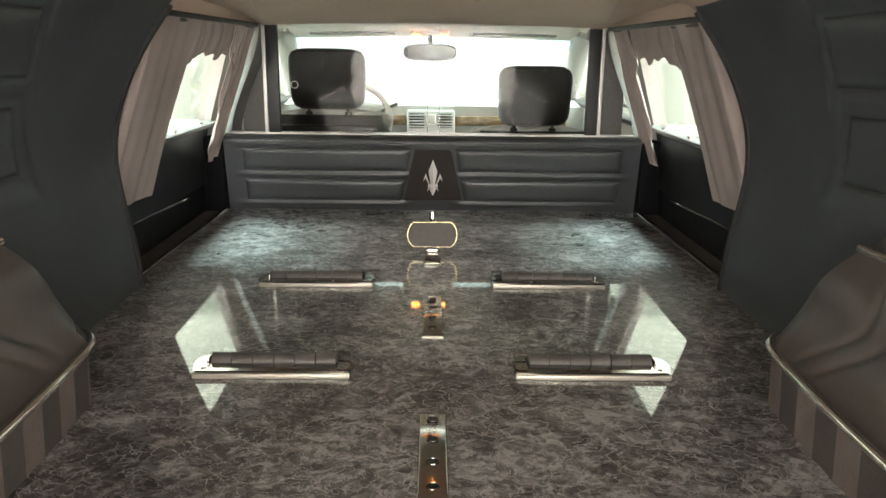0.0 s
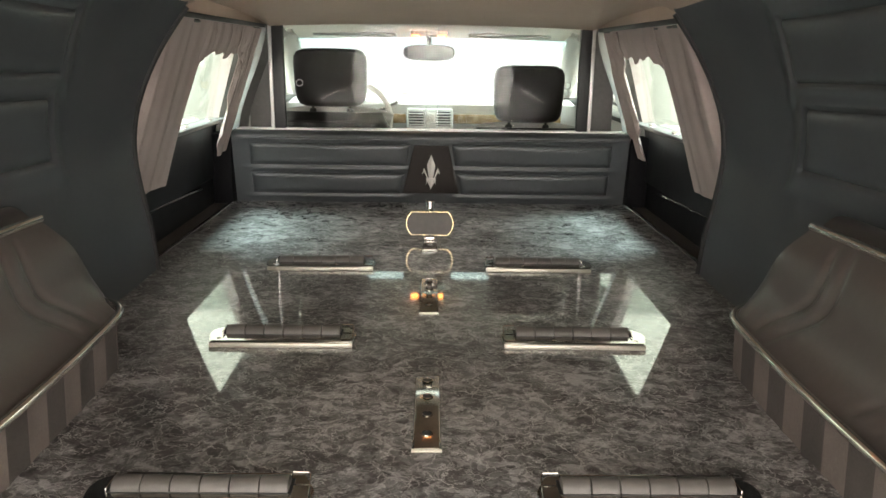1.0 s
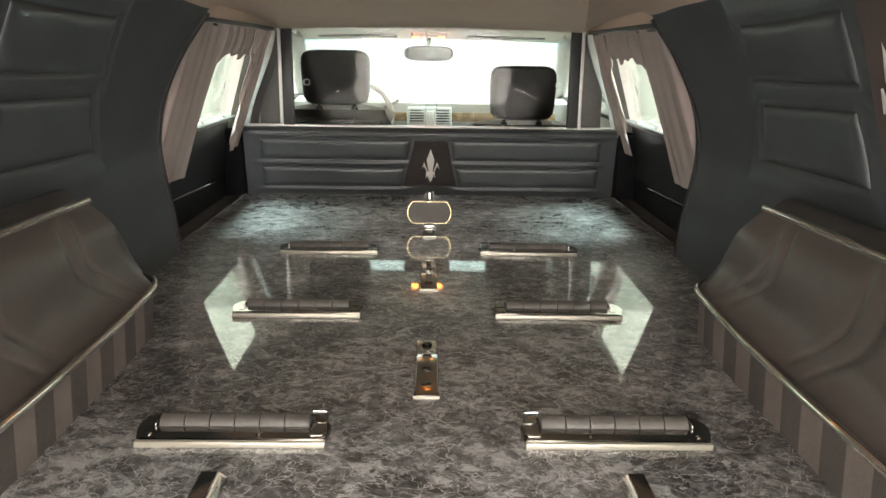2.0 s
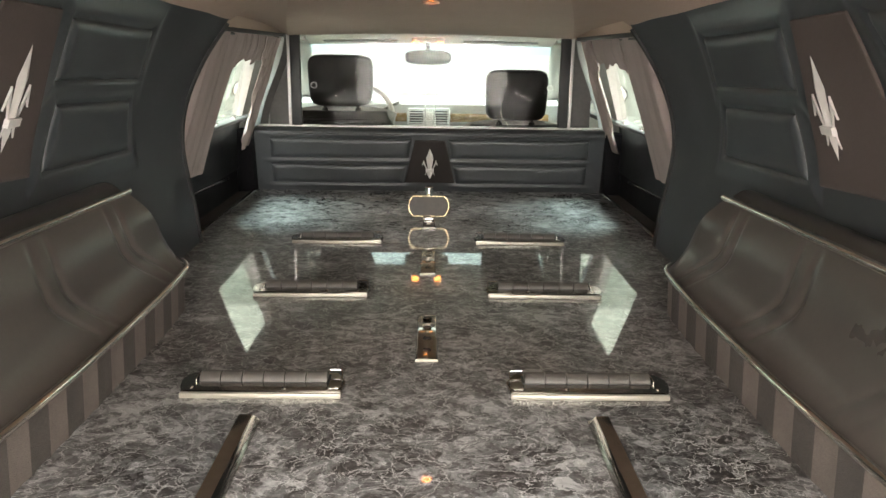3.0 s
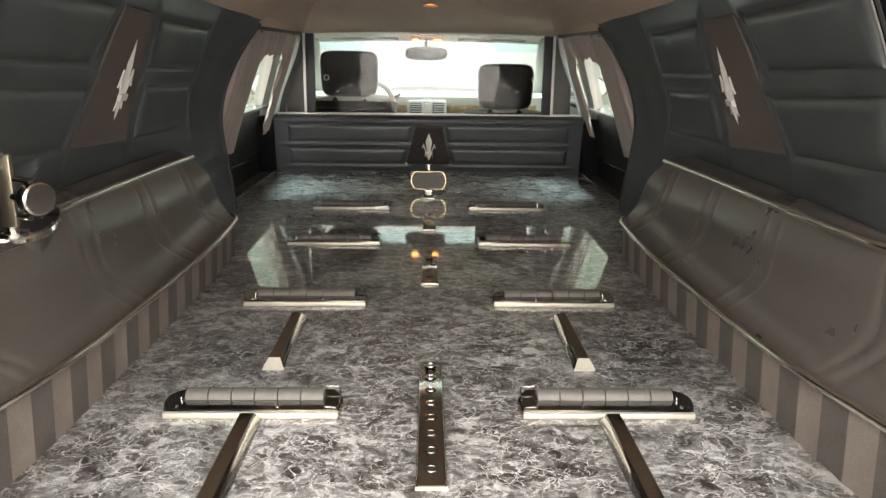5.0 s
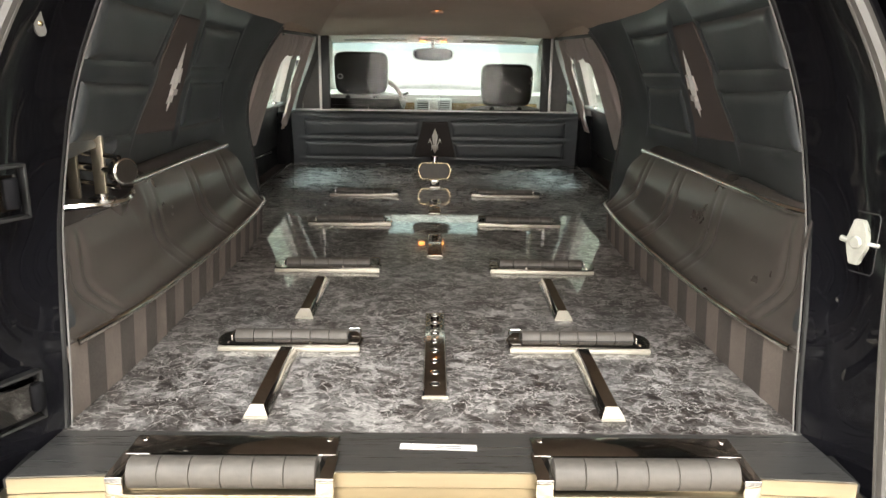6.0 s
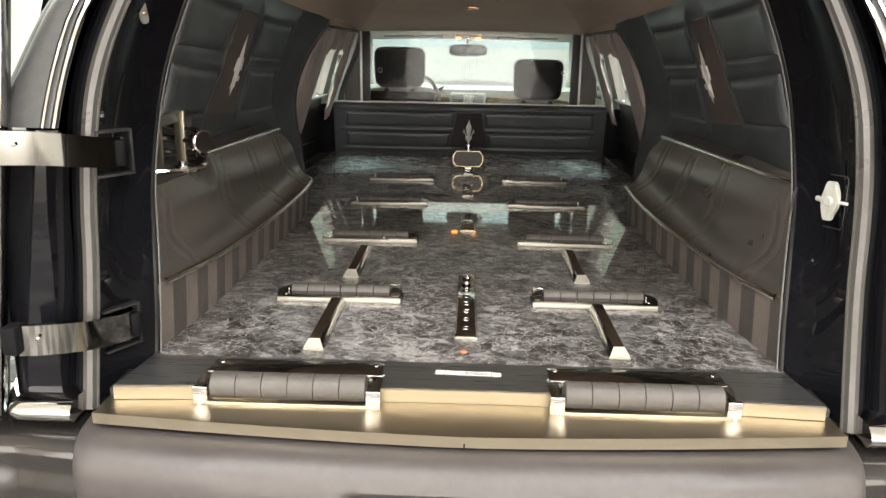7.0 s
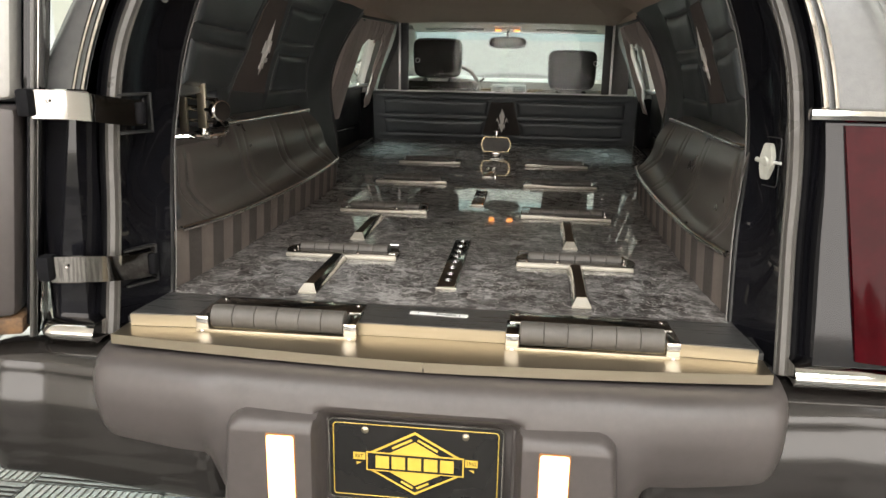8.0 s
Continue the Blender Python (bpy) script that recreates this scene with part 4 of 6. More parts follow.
def pin_plate(y0, y1, holes, label):
    t = thing("pin_plate", (0, (y0 + y1) / 2, DECK), label, "pin plate", "bier pin plates")
    z, w = DECK, 0.022
    bm = bmesh.new()
    prof = [(-w, 0.0), (-w, 0.003), (-w + 0.0035, 0.010), (-0.0105, 0.0105), (0.0105, 0.0105), (w - 0.0035, 0.010), (w, 0.003), (w, 0.0)]
    ends = [(y0, 0.35), (y0 + 0.014, 1.0), (y1 - 0.008, 1.0), (y1, 0.4)]
    rings = [[bm.verts.new((a, yy, z + (b if b <= 0.003 else lerp(0.003, b, k)))) for a, b in prof] for yy, k in ends]
    for q, s2 in zip(rings, rings[1:]):
        for k in range(7):
            bm.faces.new((q[k], q[k + 1], s2[k + 1], s2[k]))
    bm.faces.new(rings[0][::-1])
    bm.faces.new(rings[-1])
    part("plate", bm, NICKEL, t)
    for s in (-1, 1):
        part("edge", tube([(s * (w - 0.0012), y0 + 0.010, z + 0.0085), (s * (w - 0.0030), y0 + 0.018, z + 0.0105), (s * (w - 0.0030), y1 - 0.008, z + 0.0105), (s * (w - 0.0012), y1 - 0.002, z + 0.007)], 0.0009, 6), CHROME, t, "thin bright chrome edge")
    part("foot", box(-w - 0.0005, w + 0.0005, y0 - 0.004, y0 + 0.003, z, z + 0.004, 0.001), PALE_STEEL, t)
    for i in range(holes):
        y = lerp(y0 + 0.035, y1 - 0.025, i / (holes - 1))
        ring = [(0.0085 * math.cos(k * math.tau / 16), y + 0.0085 * math.sin(k * math.tau / 16), z + 0.0108) for k in range(16)]
        h = part("hole_rim", tube(ring, 0.0011, 6, closed=True), NICKEL, t)
        # no hole is cut; a black disc paints the shade inside it
        part("hole", moved(lathe([(0.0078, 0), (0.0078, 0.0006)], 16), pose(0, y, z + 0.0102)), BLACK, h, "black disc for the shade inside a pin hole")


pin_plate(0.214, 0.63, 8, "long dark chrome bier pin plate with eight holes")
pin_plate(1.134, 1.382, 4, "dark chrome bier pin plate with four holes")
pin_plate(1.726, 1.975, 4, "dark chrome bier pin plate with four holes")
pin_plate(2.272, 2.52, 4, "dark chrome bier pin plate carrying the bier pin")


def bier_pin():
    t = thing("bier_pin", (0, 2.40, DECK), "bier pin with brass-rimmed dark rubber pad on chrome post", "bier pin")
    z = DECK + 0.0106
    part("base", moved(box(-0.02, 0.02, -0.03, 0.03, 0, 0.012, 0.003), pose(-0.001, 2.385, z)), NICKEL, t)
    part("post", moved(lathe([(0.014, 0), (0.014, 0.04), (0.011, 0.045), (0.011, 0.088), (0.0155, 0.090), (0.0155, 0.110), (0.013, 0.113)], 14), pose(-0.001, 2.415, z)), CHROME, t)
    part("stem", box(-0.008, 0.006, 2.38, 2.415, 0.712, 0.735, 0.002), CHROME, t)
    ol = []
    for cx, a0 in ((0.038, -50), (-0.038, 130)):
        for k in range(9):
            a = radians(a0 + k * 100 / 8)
            ol.append((cx + 0.048 * math.cos(a) - (0.014 if cx > 0 else -0.014), 0.047 * math.sin(a)))
    def lay(k):
        return lambda a, b, d: Vector((-0.0015 + a * k, 2.392 - d, 0.7585 + b * k * 1.02))
    part("rim", slab(ol, lay(1.0), 0.012), GOLD_RIM, t, "brass rim")
    part("pad", slab(ol, lambda a, b, d: lay(0.968)(a, b * 0.985, d + 0.0095), 0.004), RUBBER, t, "dark rubber pad")


bier_pin()


# ---- rear sill ----
def sill():
    t = tagged(new("sill"), "brushed steel loading sill at the tail of the deck", "sill", kind="structure")
    t.location = (0, 0, 0.62)
    def fore(x):
        return -0.020 - 0.022 * (abs(x) / 0.592) ** 2

    front_edge = [(x, fore(x)) for x in np.linspace(0.592, -0.592, 17)]
    ol = [(-0.578, 0.092), (0.578, 0.092)] + front_edge
    part("top_plate", slab(ol[::-1], lambda a, b, d: Vector((a, b, DECK - 0.025 + d)), 0.0254), SILL_TOP, t)

    part("riser", sheet(lambda u, v: Vector((lerp(-0.5915, 0.5915, u), fore(lerp(-0.5915, 0.5915, u)) - 0.0035, lerp(0.6768, 0.6995, v))), 24, 2, lambda u, v: Vector((lerp(-0.5915, 0.5915, u), fore(lerp(-0.5915, 0.5915, u)) - 0.0005, lerp(0.6768, 0.6995, v)))), STEEL, t, "bright folded steel face")

    def lip(x):
        return -0.136 + 0.041 * (abs(x) / 0.6) ** 1.5

    def ledge(u, v):
        x = lerp(-0.605, 0.605, u)
        return Vector((x, lerp(-0.012, lip(x), v), 0.6765 - 0.002 * v))

    part("ledge", sheet(ledge, 40, 4, lambda u, v: ledge(u, v) - Vector((0, 0, 0.01))), STEEL, t)
    for a, b in ((-0.605, -0.0012), (0.0012, 0.605)):
        def edge(u, v, a=a, b=b):
            x = lerp(a, b, u)
            return Vector((x, lip(x) - 0.002, lerp(0.658, 0.6768, v)))
        part("lip", sheet(edge, 20, 2, lambda u, v, q=edge: q(u, v) + Vector((0, 0.006, 0))), STEEL, t, "folded steel lip")
    for s in (-1, 1):
        part("end_cap", box(*sorted((s * 0.5935, s * 0.606)), -0.03, 0.05, 0.66, 0.690, 0.002), BLACK, t, "black end cap")
    lab = thing("label_strip", (0.004, 0.03, DECK), "white printed label strip stuck on the steel sill", "label")
    z = DECK + 0.0006
    part("backing", moved(box(-0.058, 0.058, -0.008, 0.008, 0, 0.0005), pose(0.005, 0.048, z, 0, 0, -2.5)), WHITE_LABEL, lab, smooth=False)
    for x0, x1, y0, y1 in ((-0.042, -0.041, -0.007, 0.007), (0.041, 0.042, -0.007, 0.007), (-0.005, 0.035, 0.001, 0.0035), (-0.005, 0.035, -0.0045, -0.002)):
        part("bar", moved(box(x0, x1, y0, y1, 0.0004, 0.0008), pose(0.005, 0.048, z, 0, 0, -2.5)), INK, lab, smooth=False)


sill()


def sill_roller(s):
    t = thing("sill_roller", (s * 0.298, -0.01, DECK), "thick grey rubber roller in a chrome bracket on the sill", "casket roller", "sill rollers")
    x0, x1 = sorted((s * 0.141, s * 0.455))
    z = DECK + 0.0006
    part("top_plate", box(x0 + 0.004, x1 - 0.004, 0.014, 0.070, z, z + 0.006, 0.002), NICKEL, t, "dark chrome mounting plate")
    for xa in (x0, x1 - 0.024):
        part("side_plate", join(box(xa, xa + 0.024, -0.046, 0.026, z, z + 0.005, 0.001), box(xa, xa + 0.024, -0.0500, -0.0440, 0.668, z + 0.005, 0.001)), CHROME, t, "bright chrome side plate")
    part("front_plate", box(x0, x1, -0.0525, -0.0460, 0.6675, 0.681, 0.001), STEEL, t)
    n, xa, xb = 6, x0 + 0.026, x1 - 0.026
    for i in range(n):
        a, b = lerp(xa, xb, i / n), lerp(xa, xb, (i + 1) / n)
        part("roller_segment", moved(lathe([(0.0212, 0), (0.0225, 0.0010), (0.0225, b - a - 0.0012), (0.0212, b - a - 0.0002)], 28), pose(a, -0.0225, DECK - 0.001, 0, 90, 0)), RUBBER, t)
    for px in (x0 + 0.012, x1 - 0.012):
        part("screw", moved(lathe([(0.005, 0), (0.005, 0.001), (0.002, 0.002)], 10), pose(px, -0.0530, 0.6745, 90, 0, 0)), NICKEL, t)
        part("screw", moved(lathe([(0.005, 0), (0.005, 0.001), (0.002, 0.002)], 10), pose(px + 0.006 * (1 if px < s * 0.298 else -1), 0.058, z + 0.0058)), CHROME, t)


sill_roller(-1)
sill_roller(1)


# ---- rear door opening ----
def rear_opening(s, side):
    def jamb(u, v):
        z = lerp(0.655, 1.50, v)
        bow = 0.012 * math.sin(math.pi * u)
        return Vector((s * (lerp(in_x(z), we_x(z), u) + bow), lerp(in_y(z), we_y(z), u), z))

    j = solid("wall_jamb_" + side, sheet(jamb, 8, 40, lambda u, v: jamb(u, v) + Vector((s * 0.06, 0.02, 0))), GLOSS_BLACK, "glossy black painted door jamb", "wall", kind="structure")
    part("edge_strip", tube([(s * (in_x(z) - 0.002), in_y(z) - 0.002, z) for z in np.linspace(0.665, 1.5, 36)], 0.0017, 6), PILLAR, j, "thin silver edge strip")
    part("edge_channel", tube([(s * (in_x(z) + 0.004), in_y(z) - 0.006, z) for z in np.linspace(0.665, 1.5, 36)], 0.004, 6), BLACK, j, "black rubber edge")
    seal = thing("door_seal", (s * 0.63, 0, 0.66), "grey rubber door seal round the tail opening", "door seal", "door seals")
    zz = np.linspace(0.655, 1.5, 36)
    part("bulb", tube([(s * (we_x(z) + 0.010), we_y(z) - 0.008, z) for z in zz], 0.0115, 8), SEAL, seal)
    part("fin", tube([(s * (we_x(z) - 0.001), we_y(z) - 0.004, z) for z in zz], 0.0035, 6), SEAL, seal)
    part("gutter", tube([(s * (we_x(z) + 0.031), we_y(z) + 0.010, z) for z in zz], 0.013, 8), MATTE_BLACK, seal, "black rubber gutter")

    # painted tail quarter below the chrome belt
    def tail(u, v):
        z = lerp(0.690, 1.106, v)
        x = lerp(we_x(z) + 0.045, OUT[s], u)
        y = tail_y(s * x, z)
        return Vector((s * x, y, z))

    q = solid("wall_tail_" + side, sheet(tail, 20, 10, lambda u, v: tail(u, v) + Vector((-s * 0.01, 0.05, 0))), GLOSS_BLACK, "glossy black painted tail quarter", "wall", kind="structure")
    belt = [(s * x, tail_y(s * x, 1.116) - 0.018, 1.116) for x in [0.628 + k * (OUT[s] - 0.628) / 12 for k in range(13)]]
    part("belt_moulding", tube(belt, 0.011, 8, 1.0), CHROME, q, "chrome belt moulding")
    # vinyl roof quarter with twin chrome beads
    def vinyl(u, v):
        z = lerp(1.127, 1.62, v)
        lean = 0.30 * (z - 1.12) + 0.25 * max(0, z - 1.3)
        x = lerp(we_x(min(z, 1.5)) + 0.033 - 0.25 * max(0, z - 1.5), (0.835 if s < 0 else 0.92) - 0.58 * max(0, z - 1.16), u)
        return Vector((s * x, -0.03 + lean + 0.20 * step(0.35, 1.0, u) ** 1.4, z))

    v = solid("wall_quarter_" + side, sheet(vinyl, 16, 14, lambda u, w: vinyl(u, w) + Vector((s * 0.03, 0.04, 0))), VINYL_TOP, "black grained vinyl roof quarter", "wall", kind="structure")
    for off, r in ((0.004, 0.0055), (0.022, 0.004)):
        part("bead", tube([vinyl(0, k) + Vector((s * off, -0.006, 0)) for k in np.linspace(0, 0.85, 14)], r, 8), CHROME, v, "pale chrome bead")
    # chrome shoe at the foot of the tail
    def shoe(u, w):
        x = lerp(0.642, OUT[s] + 0.006, u)
        a = w * math.pi
        return Vector((s * x, -0.080 + 0.20 * step(OUT[s] - 0.11, OUT[s], x) ** 1.5 - 0.018 * math.sin(a), lerp(0.648, 0.690, w)))
    solid("chrome_shoe_" + side, sheet(shoe, 16, 8, lambda u, w: shoe(u, w) + Vector((0, 0.05, 0))), CHROME, "bright chrome moulding at the foot of the tail", "moulding", kind="structure")


for s, side in SIDES:
    rear_opening(s, side)
solid("wall_header", box(-0.62, 0.62, 0.10, 0.28, 1.485, 1.60, 0.01), GLOSS_BLACK, "black painted header over the tail opening", "wall", kind="structure")


def tail_lamp(s):
    t = thing("tail_lamp", (s * 0.78, -0.03, 0.70), "tall dark red tail lamp at the rear corner", "tail lamp", "tail lamps")

    def lens(u, v):
        z = lerp(0.702, 1.098, v)
        x0 = (lerp(0.742, 0.690, v) if s > 0 else 0.79)
        x = lerp(x0, OUT[s] - 0.005, u)
        y = tail_y(s * x, z) - 0.004 - 0.016 * math.sin(math.pi * min(1, u * 1.3)) - 0.004 * math.sin(math.pi * v) - 0.0012 * abs(math.sin(26 * u + 1.5 * math.sin(5 * v)))
        return Vector((s * x, y, z))
    part("lens", sheet(lens, 72, 16, lambda u, v: lens(u, v) + Vector((-s * 0.004, 0.03, 0))), RED_LENS, t, "dark red lens")
    part("rib", tube([lens(0.45, v) + Vector((0, -0.002, 0)) for v in np.linspace(0.02, 0.98, 8)], 0.004, 6), RED_LENS, t)


tail_lamp(1)
tail_lamp(-1)


# ---- striker, catch plate ----
def striker():
    t = thing("door_striker", (0.59, 0.05, 0.99), "cast zinc door striker on a recessed black jamb plate", "striker")
    m = Matrix.Translation((0.600, 0.048, 1.026)) @ Matrix.Rotation(radians(-62), 4, "Z") @ Matrix.Diagonal((0.66, 0.66, 0.70, 1))
    # local: x across the jamb, y towards the viewer, z up
    ring = [(-0.005 + a, 0.0, b) for a, b in ((-0.015, 0.062), (0.032, 0.062), (0.037, 0.055), (0.037, -0.055), (0.032, -0.062), (-0.015, -0.062))]
    part("recess_edge", moved(tube(ring, 0.0012, 5), m @ pose(0.004, -0.010, 0)), BLACK, t)
    cast = [(-0.018, 0.046), (0.008, 0.046), (0.010, 0.027), (0.019, 0.016), (0.019, -0.014), (0.009, -0.022), (0.005, -0.046), (-0.018, -0.046), (-0.019, -0.022), (-0.027, -0.014), (-0.027, 0.014), (-0.018, 0.022)]
    plate = slab(cast[::-1], lambda a, b, d: Vector((a, -0.004 - d, b)), 0.016)
    bmesh.ops.bevel(plate, geom=list(plate.edges), offset=0.003, segments=2, affect="EDGES")
    part("body", moved(plate, m), STRIKER_MAT, t)
    part("boss", moved(lathe([(0.013, 0), (0.013, 0.004), (0.010, 0.007)], 14), m @ pose(-0.004, -0.019, 0, 90, 0, 0)), STRIKER_MAT, t)
    part("pin", moved(tube([(-0.042, -0.014, 0.002), (-0.03, -0.014, 0), (0.015, -0.014, 0)], 0.0065, 8), m), STRIKER_MAT, t)
    part("bolt", moved(tube([(0.015, -0.01, 0), (0.04, -0.008, 0)], 0.004, 8), m), SILVER, t)


striker()


def catch_plate():
    t = thing("catch_plate", (-0.57, 0.17, 1.28), "small silver oval plate with two brass screws on the jamb", "catch plate")
    m = Matrix.Translation((-0.574, 0.150, 1.318)) @ Matrix.Rotation(radians(58), 4, "Z") @ Matrix.Rotation(radians(-12), 4, "Y") @ Matrix.Diagonal((0.75, 0.75, 0.85, 1))
    ol = [(0.011 * math.cos(radians(a)), (0.022 if a < 180 else -0.022) + 0.011 * math.sin(radians(a))) for a in range(0, 360, 20)]
    part("plate", moved(slab(ol, lambda a, b, d: Vector((a, -d, b)), 0.005), m), PILLAR, t)
    for b in (0.010, -0.012):
        part("screw", moved(lathe([(0.005, 0), (0.005, 0.002), (0.002, 0.004)], 10), m @ pose(0.002, -0.005, b, 90, 0, 0)), GOLD_RIM, t)


catch_plate()


# ---- chrome strap hinges and the open door ----
def strap_hinge(z, h, drop, sx, sy):
    t = thing("strap_hinge", (-0.62, -0.02, z - h / 2), "wide polished chrome strap hinge of the open tail door", "hinge", "strap hinges")
    path = curve([0, 0.25, 0.45, 0.62, 1.0], [-0.590, -0.602, -0.622, -0.655, -0.79])
    path_y = curve([0, 0.25, 0.45, 0.62, 1.0], [0.075, 0.00, -0.062, -0.098, -0.112])

    def f(u, v):
        fall = drop * (1 - step(0.0, 0.9, u))
        u *= 0.77
        return Vector((path(u), path_y(u), z - fall + lerp(-h / 2, h / 2, v)))

    def g(u, v):
        e, w = 0.01, u
        u *= 0.77
        d = Vector((path(u + e) - path(u - e), path_y(u + e) - path_y(u - e), 0)).normalized()
        return f(w, v) + Vector((-d.y, d.x, 0)) * -0.009
    part("strap", sheet(f, 30, 2, g), STRAP, t)
    m = Matrix.Translation((sx, sy, z - drop)) @ Matrix.Rotation(radians(62), 4, "Z")
    for a, b, c, d in ((-0.044, 0.029, 0.034, 0.039), (-0.044, 0.029, -0.039, -0.034), (0.025, 0.030, -0.039, 0.039)):
        part("socket_frame", moved(box(a, b, -0.012, 0.004, c, d, 0.0015), m), BLACK, t, "black rubber socket frame")
    part("knuckle", moved(lathe([(0.012, -h / 2 + 0.004), (0.014, -h / 2 + 0.008), (0.014, h / 2 - 0.008), (0.012, h / 2 - 0.004)], 14), pose(-0.596, 0.062, z - drop)), MATTE_BLACK, t)
    part("end_block", box(-0.722, -0.697, -0.124, -0.09, z - h / 2 + 0.004, z + h / 2 + 0.001, 0.005), MATTE_BLACK, t, "black rubber end")
    part("screw", moved(lathe([(0.003, 0), (0.003, 0.001), (0.001, 0.002)], 8), pose(-0.668, -0.113, z + 0.006, 90, 0, 0)), NICKEL, t)


strap_hinge(1.105, 0.050, 0.026, -0.602, 0.062)
strap_hinge(0.803, 0.050, 0.030, -0.610, 0.050)


def open_door():
    t = thing("tail_door", (-0.82, -0.15, 0.62), "open tail door with grey padded lining and beige upper lining", "door")
    m = Matrix.Translation((-0.765, -0.06, 0)) @ Matrix.Rotation(radians(118), 4, "Z")
    # local x runs from the hinge edge to the free edge, y across its thickness
    def lb(x0, x1, y0, y1, z0, z1, bev):
        lean = Matrix(((1, 0, 0.1325, -0.032 - 0.1325 * 0.995), (0, 1, 0, 0), (0, 0, 1, 0), (0, 0, 0, 1)))
        return moved(box(x0, x1, y0, y1, z0, z1, bev), lean @ Matrix.Translation((-0.715, -0.075, 0)) @ Matrix.Rotation(radians(198), 4, "Z"))
    part("skin", lb(0.0, 1.0, -0.10, -0.05, 0.68, 1.50, 0.015), GLOSS_BLACK, t, "black painted outer skin")
    part("lining", lb(0.01, 0.98, -0.05, 0.03, 0.70, 1.10, 0.018), BUMPER_GREY, t, "grey padded lining")
    part("upper_lining", lb(0.02, 0.98, -0.05, 0.02, 1.11, 1.46, 0.015), CAB_GREY, t, "beige upper lining")
    part("edge", lb(-0.012, -0.001, -0.095, 0.01, 0.68, 1.50, 0.003), GLOSS_BLACK, t, "black painted door edge")
    part("seal", lb(-0.020, -0.0125, -0.06, 0.03, 0.66, 1.50, 0.003), SEAL, t, "grey rubber seal")
    part("edge_bead", lb(-0.0245, -0.0205, -0.02, 0.02, 0.66, 1.50, 0.0015), STRAP, t, "bright edge bead")
    part("bottom_edge", lb(0.0, 0.98, -0.045, 0.025, 0.665, 0.70, 0.006), RUST, t, "worn rusty lower edge")


open_door()


# ---- curtain bar lock on the left ledge ----
def bar_lock():
    t = thing("bar_lock", (-0.62, 0.43, 1.0), "chrome bar lock with three rods and a round knob", "bar lock")
    rim = [(-0.725, 0.335), (-0.665, 0.368), (-0.626, 0.390), (-0.602, 0.414), (-0.593, 0.436), (-0.597, 0.470), (-0.606, 0.505), (-0.614, 0.530)]
    part("tray", slab(rim + [(-0.68, 0.565), (-0.735, 0.565)], lambda a, b, d: Vector((a, b, 0.988 + d)), 0.014), LEATHER_DARK, t, "black vinyl tray", smooth=False)
    part("tray_edge", tube([(a + 0.001, b - 0.001, 0.996) for a, b in rim], 0.0072, 8), BEAD, t, "satin chrome tray edge")
    ps = [Vector((a, b, 0)) for a, b in rim]

    def skirt(u, v):
        k = min(int(u * (len(ps) - 1)), len(ps) - 2)
        p = ps[k].lerp(ps[k + 1], u * (len(ps) - 1) - k)
        return Vector((p.x - 0.004 - 0.012 * v, p.y + 0.002 + 0.006 * v, lerp(0.990, 0.900, v)))
    part("skirt", sheet(skirt, 21, 4, lambda u, v: skirt(u, v) + Vector((-0.006, 0.006, 0))), LEATHER_DARK, t, "black vinyl skirt")
    go = Vector((0.020, -0.047, 0.002))
    part("post", moved(box(-0.651, -0.629, 0.450, 0.460, 1.004, 1.119, 0.0015), Matrix.Translation(go)), STEEL, t)
    part("foot", moved(lathe([(0.024, 0), (0.024, 0.005), (0.012, 0.008), (0.012, 0.014)], 14), pose(-0.640 + go.x, 0.455 + go.y, 1.0015)), CHROME, t)
    part("post", moved(box(-0.706, -0.686, 0.466, 0.476, 0.998, 1.085, 0.0015), Matrix.Translation(go)), STEEL, t)
    for z, end in ((1.028, 0.0), (1.057, -0.010), (1.082, 0.008)):
        part("rod", tube([Vector(p) + go for p in ((-0.735, 0.505, z + 0.003), (-0.66, 0.470, z + 0.001), (-0.604 + end, 0.444 - end * 0.5, z))], 0.0078 if z == 1.057 else 0.0048, 10), CHROME, t)
    at = pose(-0.604 + go.x, 0.452 + go.y, 1.057 + go.z, 0, 90, -35)
    part("knob", moved(lathe([(0.019, 0), (0.024, 0.003), (0.0245, 0.006), (0.0235, 0.009), (0.0235, 0.018), (0.0245, 0.020), (0.0245, 0.023), (0.022, 0.025)], 24), at), CHROME, t, "round chrome knob")
    part("knob_face", moved(lathe([(0.0215, 0), (0.0215, 0.0008)], 24), Matrix.Translation((0.0206, -0.0144, 0)) @ at), NICKEL, t, "dull chrome knob face")


bar_lock()


# ---- header lip, and the amber lamp in the headliner ----
def amber_lamp():
    solid("header_lip", box(-0.40, 0.40, -0.11, 0.10, 1.51, 1.60, 0.01), GLOSS_BLACK, "black painted lip over the tail opening", "header", kind="structure")
    t = thing("ceiling_lamp", (0, 1.87, 1.406), "small round amber lamp recessed in the beige headliner", "lamp")
    ring = [(0.0205 * math.cos(k * math.tau / 24), 1.87 + 0.0205 * math.sin(k * math.tau / 24), 1.4130) for k in range(24)]
    part("bezel", tube(ring, 0.0036, 8, closed=True), HEADLINER, t)
    part("lens", moved(lathe([(0.0168, 0), (0.0168, 0.004), (0.015, 0.006)], 20), pose(0, 1.87, 1.4164)), AMBER, t, "glowing amber lens")


amber_lamp()


# ---- rear bumper, lamps and plate ----
def bow(x):
    return 0.075 * (abs(x) / 0.75) ** 2.2


